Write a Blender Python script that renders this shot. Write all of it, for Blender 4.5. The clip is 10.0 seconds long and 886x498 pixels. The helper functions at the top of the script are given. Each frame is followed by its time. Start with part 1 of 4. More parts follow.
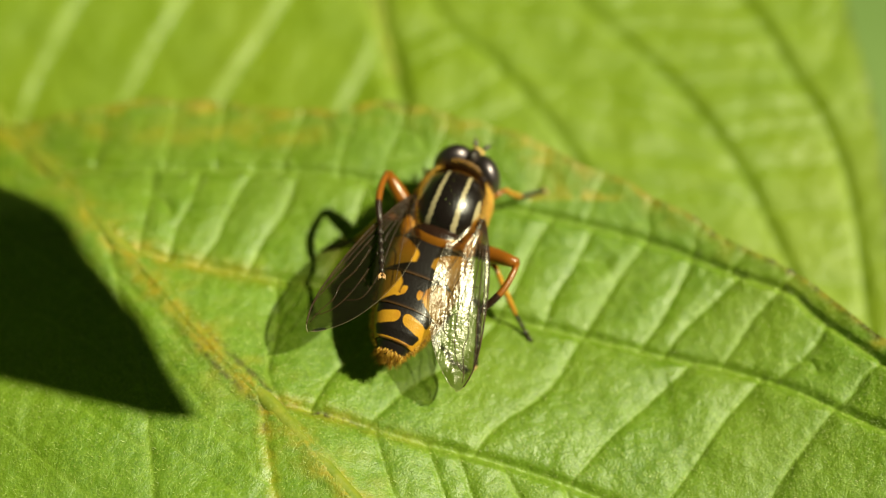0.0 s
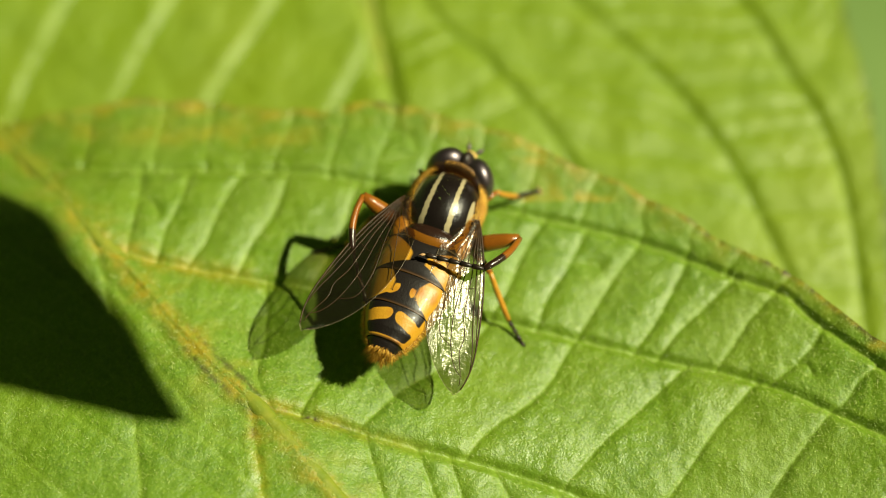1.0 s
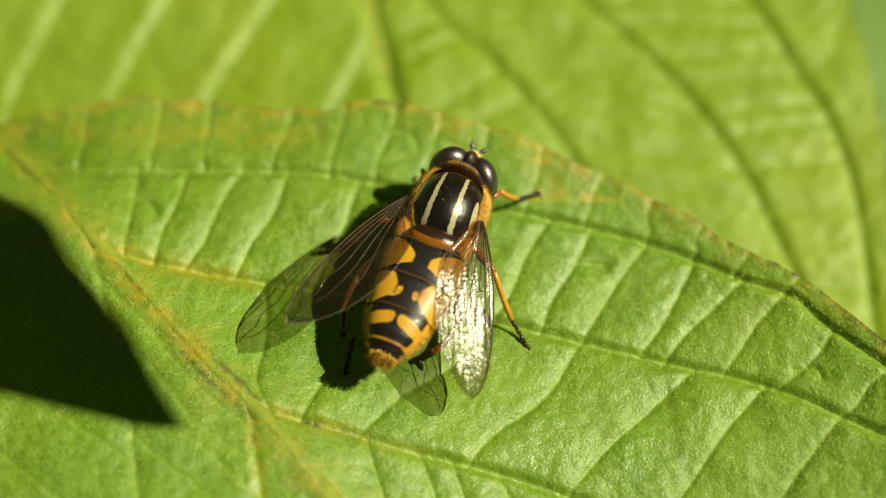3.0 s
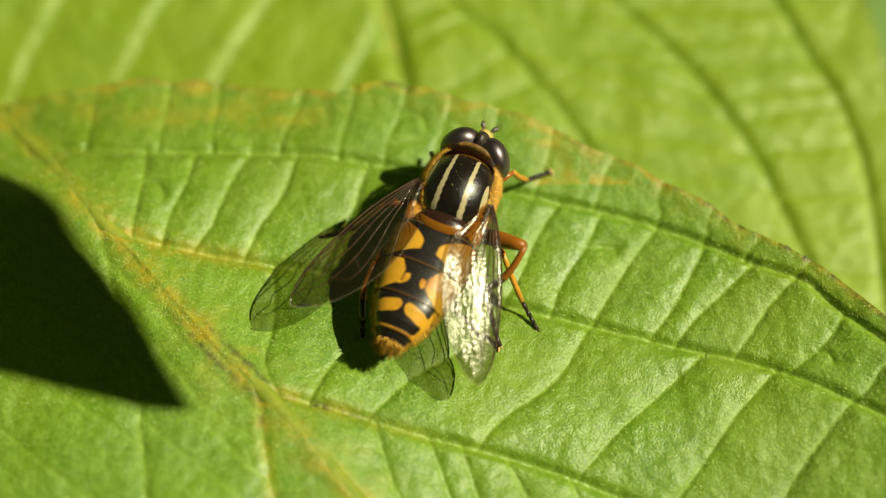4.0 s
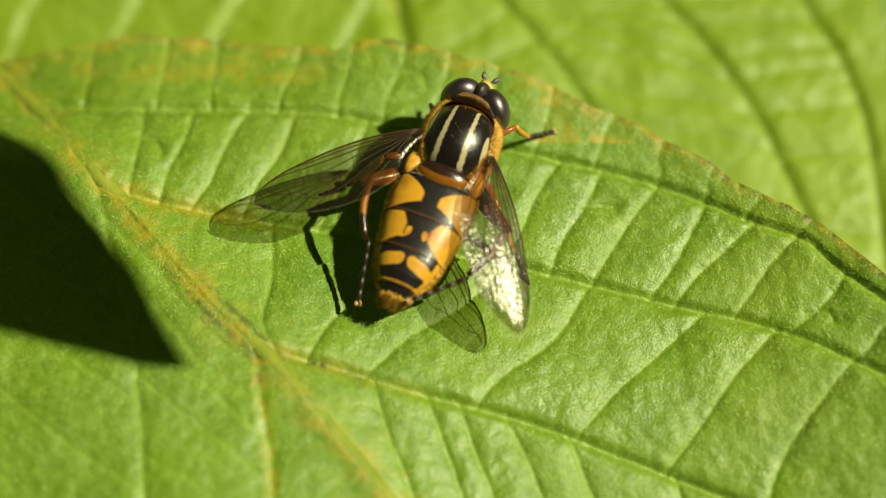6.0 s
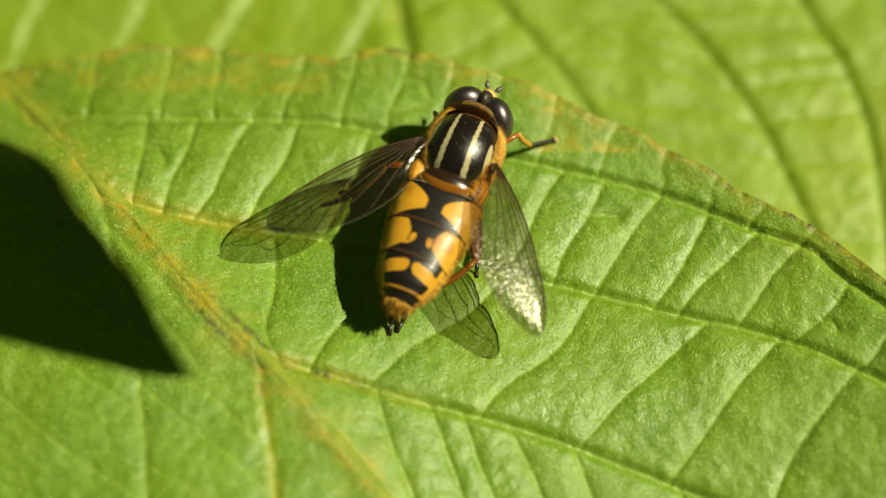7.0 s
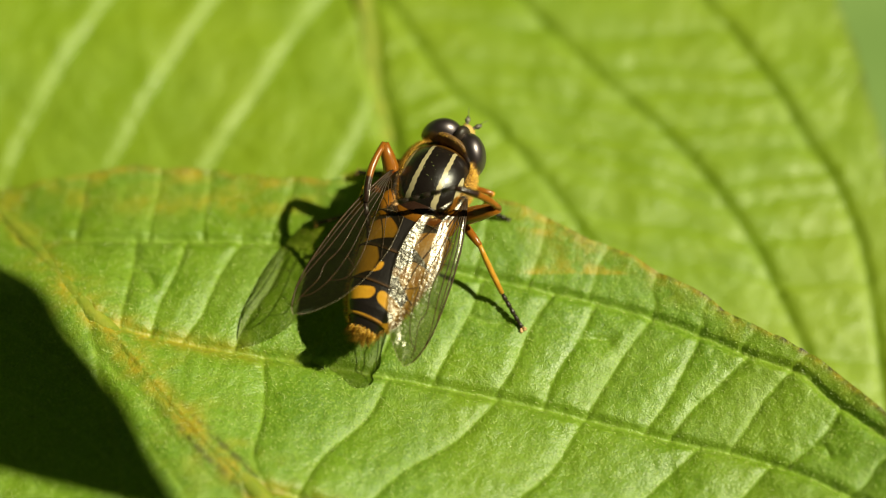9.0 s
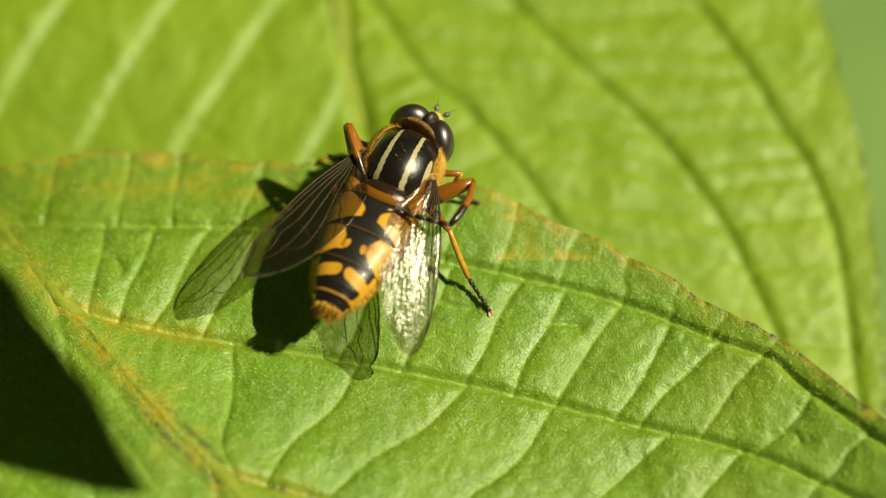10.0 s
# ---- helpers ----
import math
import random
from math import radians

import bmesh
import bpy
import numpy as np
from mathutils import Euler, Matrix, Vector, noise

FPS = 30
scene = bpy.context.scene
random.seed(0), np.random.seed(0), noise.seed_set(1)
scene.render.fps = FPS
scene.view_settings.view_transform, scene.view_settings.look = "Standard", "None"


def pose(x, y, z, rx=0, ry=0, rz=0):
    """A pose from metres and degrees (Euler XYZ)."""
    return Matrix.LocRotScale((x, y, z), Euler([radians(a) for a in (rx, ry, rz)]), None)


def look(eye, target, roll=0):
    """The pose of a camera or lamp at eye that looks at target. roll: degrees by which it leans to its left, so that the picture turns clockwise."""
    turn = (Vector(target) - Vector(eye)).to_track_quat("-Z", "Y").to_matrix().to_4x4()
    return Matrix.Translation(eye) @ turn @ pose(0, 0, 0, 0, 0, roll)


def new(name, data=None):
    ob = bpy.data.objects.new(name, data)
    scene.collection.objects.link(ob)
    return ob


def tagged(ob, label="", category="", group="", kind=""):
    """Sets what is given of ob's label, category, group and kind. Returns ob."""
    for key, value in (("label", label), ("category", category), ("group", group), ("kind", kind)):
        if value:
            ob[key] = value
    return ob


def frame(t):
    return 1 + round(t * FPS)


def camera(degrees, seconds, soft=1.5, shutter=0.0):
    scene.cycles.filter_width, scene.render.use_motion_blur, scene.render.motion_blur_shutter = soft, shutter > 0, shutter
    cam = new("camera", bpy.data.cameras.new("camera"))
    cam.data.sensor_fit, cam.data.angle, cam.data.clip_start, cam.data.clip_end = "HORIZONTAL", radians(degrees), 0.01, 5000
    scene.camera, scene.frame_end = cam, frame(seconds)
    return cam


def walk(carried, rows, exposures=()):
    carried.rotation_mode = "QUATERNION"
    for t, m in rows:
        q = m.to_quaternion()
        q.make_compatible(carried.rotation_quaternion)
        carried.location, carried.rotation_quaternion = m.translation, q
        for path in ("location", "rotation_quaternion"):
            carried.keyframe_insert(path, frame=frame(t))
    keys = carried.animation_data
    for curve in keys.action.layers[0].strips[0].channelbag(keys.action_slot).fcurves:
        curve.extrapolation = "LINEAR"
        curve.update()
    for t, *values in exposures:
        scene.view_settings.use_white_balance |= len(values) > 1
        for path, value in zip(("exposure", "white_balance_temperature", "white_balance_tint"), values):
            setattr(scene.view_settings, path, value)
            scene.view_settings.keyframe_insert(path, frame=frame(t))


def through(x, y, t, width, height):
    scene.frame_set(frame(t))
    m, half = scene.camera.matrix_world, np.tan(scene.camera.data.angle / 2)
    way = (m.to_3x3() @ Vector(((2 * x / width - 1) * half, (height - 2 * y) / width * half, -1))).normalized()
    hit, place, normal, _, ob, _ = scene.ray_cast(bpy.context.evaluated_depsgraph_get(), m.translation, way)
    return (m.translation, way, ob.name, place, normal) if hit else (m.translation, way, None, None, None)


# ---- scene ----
# A hoverfly grooming on a sunlit bramble-like leaf, close up.
cam = camera(22, 10.0, 0.7)
cam.data.dof.use_dof = True
cam.data.dof.focus_distance = 0.1075
cam.data.dof.aperture_fstop = 16.0
PATH = [
    (0, pose(-0.000338, -0.043135, 0.105791, 22.5227, 0.1571, 0.0635)),
    (0.5, pose(-0.000050, -0.043198, 0.105328, 22.4078, 0.2601, 0.0070)),
    (1, pose(0.000028, -0.042375, 0.104685, 22.4288, 0.1645, -0.0263)),
    (1.5, pose(0.000385, -0.042162, 0.104218, 21.9555, -0.1591, -0.1386)),
    (2, pose(0.000365, -0.041643, 0.103544, 21.6720, -0.3797, -0.1976)),
    (2.5, pose(0.000001, -0.041543, 0.102825, 21.9990, -0.0014, -0.0040)),
    (2.7, pose(-0.000222, -0.041154, 0.103212, 22.2998, -0.0818, -0.0700)),
    (3.8, pose(-0.000793, -0.041312, 0.101608, 21.9614, 0.1679, -0.0727)),
    (4, pose(-0.000651, -0.041162, 0.102322, 21.9096, 0.0632, 0.0848)),
    (4.5, pose(-0.000561, -0.041478, 0.102213, 21.3327, -0.0441, 0.0925)),
    (5, pose(-0.001156, -0.041805, 0.101931, 21.4267, -0.3262, 0.1696)),
    (5.5, pose(-0.000267, -0.041726, 0.101581, 21.1812, 0.0005, 0.2655)),
    (7, pose(-0.000257, -0.041558, 0.101471, 21.4477, 0.2553, 0.3161)),
    (7.5, pose(-0.000080, -0.041223, 0.101054, 21.3770, 0.2741, 0.4091)),
    (8, pose(0.000126, -0.039970, 0.101245, 21.6813, -0.0341, 0.1260)),
    (8.5, pose(-0.000143, -0.039468, 0.101535, 22.7927, 0.4192, 0.2828)),
    (9, pose(0.000511, -0.039279, 0.101805, 23.3774, 0.4153, 0.3178)),
    (9.5, pose(-0.000474, -0.037903, 0.101884, 23.0618, -0.1468, 0.3946)),
    (10, pose(0.001508, -0.038293, 0.101590, 22.5790, 0.2102, 0.2079)),
]
walk(cam, PATH)

# ---- light ----
SUN_WAY = Vector((0.82, 0.07, 1.0)).normalized()
world = bpy.data.worlds.new("sky")
scene.world = world
world.use_nodes = True
wn = world.node_tree
sky = wn.nodes.new("ShaderNodeTexSky")
sky.sky_type = "NISHITA"
sky.sun_disc = False
sky.dust_density = 6.0
sky.ozone_density = 0.3
sky.sun_elevation = math.asin(SUN_WAY.z)
sky.sun_rotation = math.atan2(SUN_WAY.x, SUN_WAY.y)
wn.links.new(sky.outputs["Color"], wn.nodes["Background"].inputs["Color"])
wn.nodes["Background"].inputs["Strength"].default_value = 0.0016
sun_data = bpy.data.lights.new("sun", "SUN")
sun_data.energy = 5.0
sun_data.angle = radians(0.8)
sun_data.color = (1.0, 0.96, 0.66)
sun = new("sun", sun_data)
sun.matrix_world = look(SUN_WAY * 5, (0, 0, 0))
scene.view_settings.exposure = 0.46


# ---- materials ----
class Nodes:
    """A short way to write node materials."""

    def __init__(self, name):
        self.mat = bpy.data.materials.new(name)
        self.mat.use_nodes = True
        self.tree = self.mat.node_tree
        self.shader = self.tree.nodes["Principled BSDF"]
        self.out = self.tree.nodes["Material Output"]

    def node(self, kind, **values):
        n = self.tree.nodes.new("ShaderNode" + kind)
        for key, value in values.items():
            n.inputs[key.replace("_", " ")].default_value = value
        return n

    def link(self, a, b):
        self.tree.links.new(a, b)

    def coords(self):
        return self.tree.nodes.new("ShaderNodeTexCoord").outputs["Object"]

    def noise(self, scale, detail=3.0, rough=0.55, vector=None):
        n = self.node("TexNoise", Scale=scale, Detail=detail, Roughness=rough)
        self.link(vector or self.coords(), n.inputs["Vector"])
        return n.outputs["Fac"]

    def ramp(self, fac, *stops):
        n = self.tree.nodes.new("ShaderNodeValToRGB")
        r = n.color_ramp
        while len(r.elements) < len(stops):
            r.elements.new(0.5)
        for e, (at, colour) in zip(r.elements, stops):
            e.position, e.color = at, (*colour, 1)
        self.link(fac, n.inputs["Fac"])
        return n.outputs["Color"]

    def mix(self, fac, a, b, blend="MIX"):
        n = self.tree.nodes.new("ShaderNodeMix")
        n.data_type, n.blend_type = "RGBA", blend
        for value, socket in ((fac, n.inputs[0]), (a, n.inputs[6]), (b, n.inputs[7])):
            if isinstance(value, (int, float)):
                socket.default_value = value
            elif isinstance(value, tuple):
                socket.default_value = (*value, 1)
            else:
                self.link(value, socket)
        return n.outputs[2]

    def attribute(self, name):
        n = self.tree.nodes.new("ShaderNodeAttribute")
        n.attribute_name = name
        return n.outputs["Fac"]

    def math(self, op, a, b=0.5):
        n = self.tree.nodes.new("ShaderNodeMath")
        n.operation = op
        for value, socket in zip((a, b), n.inputs):
            if isinstance(value, (int, float)):
                socket.default_value = value
            else:
                self.link(value, socket)
        return n.outputs[0]

    def colour(self, value):
        if isinstance(value, tuple):
            self.shader.inputs["Base Color"].default_value = (*value, 1)
        else:
            self.link(value, self.shader.inputs["Base Color"])

    def bump(self, height, distance, strength=1.0):
        n = self.node("Bump", Strength=strength, Distance=distance)
        self.link(height, n.inputs["Height"])
        self.link(n.outputs["Normal"], self.shader.inputs["Normal"])
        return n.outputs["Normal"]

    def gloss(self, rough, specular=0.5, coat=0.0):
        self.shader.inputs["Roughness"].default_value = rough
        self.shader.inputs["Specular IOR Level"].default_value = specular
        self.shader.inputs["Coat Weight"].default_value = coat
        self.shader.inputs["Coat Roughness"].default_value = 0.12


def leaf_material(name, dark, light, vein, yellow, through, see):
    """Leaf blade: mottled green, paler veins, brown and yellow patches, some light through it."""
    m = Nodes(name)
    blade = m.ramp(m.noise(420, 4), (0.3, dark), (0.7, light))
    speck = m.noise(3800, 2, 0.6)
    blade = m.mix(m.math("MULTIPLY", speck, 0.45), blade, light)
    dots = m.ramp(m.noise(7500, 2, 0.6), (0.52, (0, 0, 0)), (0.68, (1, 1, 1)))
    blade = m.mix(m.math("MULTIPLY", dots, 0.75), blade, vein)
    pits = m.ramp(m.noise(5200, 3, 0.7), (0.34, (1, 1, 1)), (0.46, (0, 0, 0)))
    blade = m.mix(m.math("MULTIPLY", pits, 0.55), blade, tuple(v * 0.6 for v in dark))
    patch = m.ramp(m.noise(95, 3), (0.45, (0, 0, 0)), (0.75, (1, 1, 1)))
    blade = m.mix(m.math("MULTIPLY", patch, 0.45), blade, yellow)
    blade = m.mix(m.attribute("vein"), blade, vein)
    stain = m.math("MULTIPLY", m.attribute("stain"), m.ramp(m.noise(900, 4, 0.7), (0.35, (0, 0, 0)), (0.6, (1, 1, 1))))
    blade = m.mix(m.math("MULTIPLY", stain, 0.82), blade, (0.42, 0.31, 0.015))
    rot = m.math("MULTIPLY", m.attribute("rot"), m.ramp(m.noise(1500, 3, 0.7), (0.42, (0, 0, 0)), (0.58, (1, 1, 1))))
    blade = m.mix(rot, blade, (0.035, 0.018, 0.006))
    m.colour(blade)
    m.gloss(0.5, 0.72)
    m.link(m.ramp(m.noise(260, 3, 0.6), (0.3, (0.62, 0.62, 0.62)), (0.7, (0.40, 0.40, 0.40))), m.shader.inputs["Roughness"])
    cells = m.node("TexVoronoi", Scale=1500)
    cells.feature = "DISTANCE_TO_EDGE"
    m.link(m.coords(), cells.inputs["Vector"])
    net = m.math("MINIMUM", m.math("MULTIPLY", cells.outputs["Distance"], 1.2), 0.3)
    fine = m.math("ADD", m.math("ADD", m.noise(2600, 3), net), m.math("MULTIPLY", m.noise(8500, 2, 0.6), 1.2))
    normal = m.bump(fine, 0.00006, 0.6)
    thin = m.node("BsdfTranslucent")
    m.link(m.mix(0.65, blade, through), thin.inputs["Color"])
    m.link(normal, thin.inputs["Normal"])
    both = m.tree.nodes.new("ShaderNodeMixShader")
    both.inputs[0].default_value = see
    m.link(m.shader.outputs[0], both.inputs[1])
    m.link(thin.outputs[0], both.inputs[2])
    m.link(both.outputs[0], m.out.inputs["Surface"])
    return m.mat


def plain(name, a, b, rough, scale=2500, bump=0.00002, specular=0.5, coat=0.0):
    """A mottled surface between two colours, with a fine relief."""
    m = Nodes(name)
    m.colour(m.ramp(m.noise(scale, 4), (0.3, a), (0.7, b)))
    m.gloss(rough, specular, coat)
    m.bump(m.noise(scale * 3, 3), bump, 0.6)
    return m.mat


def marked(name, ground, mark, rim, rough, coat, stain=None):
    """Chitin in two colours: attribute 'mark' holds the pale pattern, 'rim' the hind margin."""
    m = Nodes(name)
    mottled = m.noise(1800, 4)
    pale = m.mix(mottled, mark, tuple(v * 0.72 for v in mark))
    if stain:
        pale = m.mix(m.ramp(m.noise(620, 2), (0.50, (0, 0, 0)), (0.66, (0.8, 0.8, 0.8))), pale, stain)
    deep = m.mix(mottled, ground, tuple(v * 1.8 for v in ground))
    edge = m.ramp(m.attribute("mark"), (0.42, (0, 0, 0)), (0.58, (1, 1, 1)))
    m.colour(m.mix(m.attribute("rim"), m.mix(edge, deep, pale), rim))
    m.gloss(rough, 0.5, coat)
    m.bump(m.noise(9000, 3, 0.7), 0.000025, 0.7)
    return m.mat


GREEN_NEAR = leaf_material("leaf_green", (0.080, 0.176, 0.003), (0.150, 0.275, 0.010), (0.24, 0.365, 0.030), (0.185, 0.262, 0.005), (0.30, 0.44, 0.008), 0.14)
GREEN_DARK = leaf_material("leaf_thick", (0.05, 0.12, 0.006), (0.09, 0.18, 0.012), (0.12, 0.2, 0.03), (0.10, 0.16, 0.01), (0.05, 0.1, 0.01), 0.005)
GREEN_FAR = leaf_material("leaf_yellow_green", (0.170, 0.268, 0.005), (0.230, 0.330, 0.013), (0.150, 0.252, 0.007), (0.262, 0.33, 0.012), (0.36, 0.43, 0.014), 0.16)
RIB_GREEN = plain("leaf_rib", (0.13, 0.20, 0.008), (0.25, 0.27, 0.02), 0.6, 1100, 0.00009)
HAIR_PALE = plain("leaf_hair", (0.40, 0.50, 0.12), (0.58, 0.66, 0.22), 0.4)
STEM_GREEN = plain("stem_green", (0.10, 0.18, 0.03), (0.18, 0.26, 0.06), 0.5, 600, 0.00008)
MEADOW = plain("meadow", (0.10, 0.18, 0.035), (0.19, 0.29, 0.075), 0.9, 30, 0.004)
# dark green of the unseen ring added to block the low sky
SKY_BLOCK = plain("hedge", (0.015, 0.035, 0.008), (0.05, 0.10, 0.02), 0.8, 12, 0.02)
THORAX = marked("thorax_chitin", (0.007, 0.005, 0.004), (0.44, 0.37, 0.21), (0.15, 0.062, 0.006), 0.26, 0.25)
TERGITE = marked("abdomen_chitin", (0.007, 0.005, 0.004), (0.62, 0.31, 0.020), (0.075, 0.036, 0.011), 0.38, 0.08, (0.36, 0.125, 0.006))


def fur_material():
    """Each hair between brown and bright gold."""
    m = Nodes("golden_fur")
    each = m.tree.nodes.new("ShaderNodeNewGeometry").outputs["Random Per Island"]
    m.colour(m.ramp(each, (0.0, (0.24, 0.095, 0.006)), (0.5, (0.54, 0.26, 0.016)), (1.0, (0.95, 0.62, 0.10))))
    m.gloss(0.4, 0.5)
    return m.mat


FUR_GOLD = fur_material()
OCHRE = plain("ochre_lobe", (0.42, 0.19, 0.012), (0.70, 0.38, 0.04), 0.5)
SCUTELLUM = marked("amber_chitin", (0.016, 0.007, 0.004), (0.24, 0.088, 0.007), (0.30, 0.12, 0.01), 0.24, 0.3)
DUSTY = marked("dusty_chitin", (0.02, 0.016, 0.014), (0.20, 0.18, 0.15), (0.1, 0.08, 0.06), 0.5, 0.0)
EYE_DARK = plain("compound_eye", (0.008, 0.005, 0.005), (0.013, 0.008, 0.008), 0.40, 1200, 0.000003, 1.0, 0.0)
EYE_DARK.node_tree.nodes["Principled BSDF"].inputs["IOR"].default_value = 1.75
EYE_DARK.node_tree.nodes["Principled BSDF"].inputs["Specular Tint"].default_value = (1.0, 0.86, 0.92, 1)
OCCIPUT = plain("occiput_dust", (0.06, 0.028, 0.007), (0.18, 0.095, 0.025), 0.6)
BROW = plain("brow_dust", (0.012, 0.008, 0.006), (0.035, 0.022, 0.014), 0.5)
ANTENNA = plain("antenna_dust", (0.05, 0.045, 0.035), (0.22, 0.20, 0.15), 0.5)
FACE = plain("face_dust", (0.42, 0.27, 0.06), (0.62, 0.45, 0.15), 0.6)
DARK_CHITIN = plain("dark_chitin", (0.012, 0.008, 0.006), (0.03, 0.018, 0.010), 0.35)
AMBER_LEG = marked("amber_leg", (0.016, 0.007, 0.004), (0.30, 0.098, 0.008), (0.2, 0.08, 0.01), 0.28, 0.3)
YELLOW_LEG = plain("yellow_leg", (0.42, 0.18, 0.014), (0.58, 0.29, 0.03), 0.34)
BLACK_LEG = plain("black_leg", (0.012, 0.008, 0.006), (0.03, 0.018, 0.012), 0.4)
PAD = plain("foot_pad", (0.50, 0.28, 0.12), (0.62, 0.36, 0.16), 0.5)
VEIN_BROWN = plain("wing_vein", (0.022, 0.012, 0.006), (0.06, 0.03, 0.010), 0.45, specular=0.2)


def membrane_material():
    """Clear film, amber towards the root, that ripples between its veins and mirrors the sun."""
    m = Nodes("wing_membrane")
    apart = m.tree.nodes.new("ShaderNodeSeparateXYZ")
    m.link(m.coords(), apart.inputs[0])
    root = m.ramp(m.math("MULTIPLY", apart.outputs[1], -1000 / 8.25), (0.0, (1, 1, 1)), (0.34, (0, 0, 0)))
    clear = m.node("BsdfTransparent")
    m.link(m.mix(root, (0.50, 0.49, 0.41), (0.72, 0.53, 0.25)), clear.inputs["Color"])
    haze = m.node("BsdfDiffuse", Color=(0.46, 0.36, 0.20, 1))
    body = m.tree.nodes.new("ShaderNodeMixShader")
    body.inputs[0].default_value = 0.012
    m.link(clear.outputs[0], body.inputs[1])
    m.link(haze.outputs[0], body.inputs[2])
    shine = m.node("BsdfGlossy", Roughness=0.21, Color=(1.0, 0.94, 0.82, 1))
    along_wing = m.tree.nodes.new("ShaderNodeVectorMath")
    along_wing.operation = "MULTIPLY"
    along_wing.inputs[1].default_value = (1.0, 0.10, 1.0)
    m.link(m.coords(), along_wing.inputs[0])
    wave = m.node("Bump", Strength=0.4, Distance=0.00007)
    ripple = m.math("ADD", m.math("MULTIPLY", m.noise(700, 2), 0.9), m.math("MULTIPLY", m.noise(3200, 2, 0.6, along_wing.outputs[0]), 0.9))
    ripple = m.math("ADD", ripple, m.math("MULTIPLY", m.noise(5200, 2, 0.6), 0.5))
    m.link(m.math("MULTIPLY", ripple, m.math("ADD", m.math("MULTIPLY", m.attribute("hem"), 2.5), 1.0)), wave.inputs["Height"])
    m.link(wave.outputs["Normal"], shine.inputs["Normal"])
    fresnel = m.node("Fresnel", IOR=1.37)
    both = m.tree.nodes.new("ShaderNodeMixShader")
    m.link(fresnel.outputs[0], both.inputs[0])
    m.link(body.outputs[0], both.inputs[1])
    m.link(shine.outputs[0], both.inputs[2])
    m.link(both.outputs[0], m.out.inputs["Surface"])
    return m.mat


MEMBRANE = membrane_material()
# margin vein painted paler than the others to stand for its sun glints
MARGIN = plain("wing_margin", (0.16, 0.12, 0.07), (0.36, 0.30, 0.20), 0.2, specular=0.8)

MM = 0.001


def mesh_object(name, verts, faces, material, parent=None, label="", smooth=True, attributes=None):
    """One mesh from places in millimetres, with float attributes on its points."""
    me = bpy.data.meshes.new(name)
    me.from_pydata((np.asarray(verts, float) * MM).tolist(), [], [tuple(int(i) for i in f) for f in faces])
    for key, values in (attributes or {}).items():
        me.attributes.new(key, "FLOAT", "POINT").data.foreach_set("value", np.asarray(values, np.float32))
    me.materials.append(material)
    me.polygons.foreach_set("use_smooth", np.full(len(me.polygons), smooth))
    me.update()
    ob = new(name, me)
    if parent:
        ob.parent = parent
    if label:
        tagged(ob, label)
    return ob


def grid_faces(rows, columns, wrap=False):
    faces = []
    for r in range(rows - 1):
        for c in range(columns if wrap else columns - 1):
            d = (c + 1) % columns
            faces.append((r * columns + c, r * columns + d, (r + 1) * columns + d, (r + 1) * columns + c))
    return faces


def tube(points, radii, sides=8):
    """Verts and faces of a closed tube through the points (mm)."""
    pts = [Vector(p) for p in points]
    verts, faces = [], []
    side = None
    for i, p in enumerate(pts):
        way = (pts[min(i + 1, len(pts) - 1)] - pts[max(i - 1, 0)]).normalized()
        if side is None:
            side = way.orthogonal().normalized()
        side = (side - way * side.dot(way)).normalized()
        up = way.cross(side)
        for k in range(sides):
            a = 2 * math.pi * k / sides
            verts.append(p + (side * math.cos(a) + up * math.sin(a)) * radii[i])
    faces = grid_faces(len(pts), sides, True)
    verts += [pts[0], pts[-1]]
    n = len(verts)
    last = (len(pts) - 1) * sides
    for k in range(sides):
        faces.append((n - 2, (k + 1) % sides, k))
        faces.append((n - 1, last + k, last + (k + 1) % sides))
    return verts, faces


def joined(pieces):
    verts, faces = [], []
    for v, f in pieces:
        faces += [tuple(i + len(verts) for i in face) for face in f]
        verts += list(v)
    return verts, faces


def smooth_line(points, steps=8):
    """A Catmull-Rom line through plan points."""
    p = [np.array(q, float) for q in points]
    p = [2 * p[0] - p[1]] + p + [2 * p[-1] - p[-2]]
    out = []
    for i in range(1, len(p) - 2):
        for s in np.linspace(0, 1, steps, endpoint=False):
            out.append(0.5 * (2 * p[i] + (p[i + 1] - p[i - 1]) * s + (2 * p[i - 1] - 5 * p[i] + 4 * p[i + 1] - p[i + 2]) * s**2 + (3 * p[i] - p[i - 1] - 3 * p[i + 1] + p[i + 2]) * s**3))
    out.append(p[-2])
    return np.array(out)


def line_distance(x, y, line):
    """Distance of plan points from a line, and which side of it they lie on (positive: left of its way)."""
    best, side = np.full(x.shape, 1e9), np.zeros(x.shape)
    for (ax, ay), (bx, by) in zip(line[:-1], line[1:]):
        dx, dy = bx - ax, by - ay
        s = np.clip(((x - ax) * dx + (y - ay) * dy) / (dx * dx + dy * dy + 1e-12), 0, 1)
        ex, ey = x - ax - s * dx, y - ay - s * dy
        d = np.hypot(ex, ey)
        near = d < best
        best = np.where(near, d, best)
        side = np.where(near, np.sign(dx * ey - dy * ex), side)
    return best, side


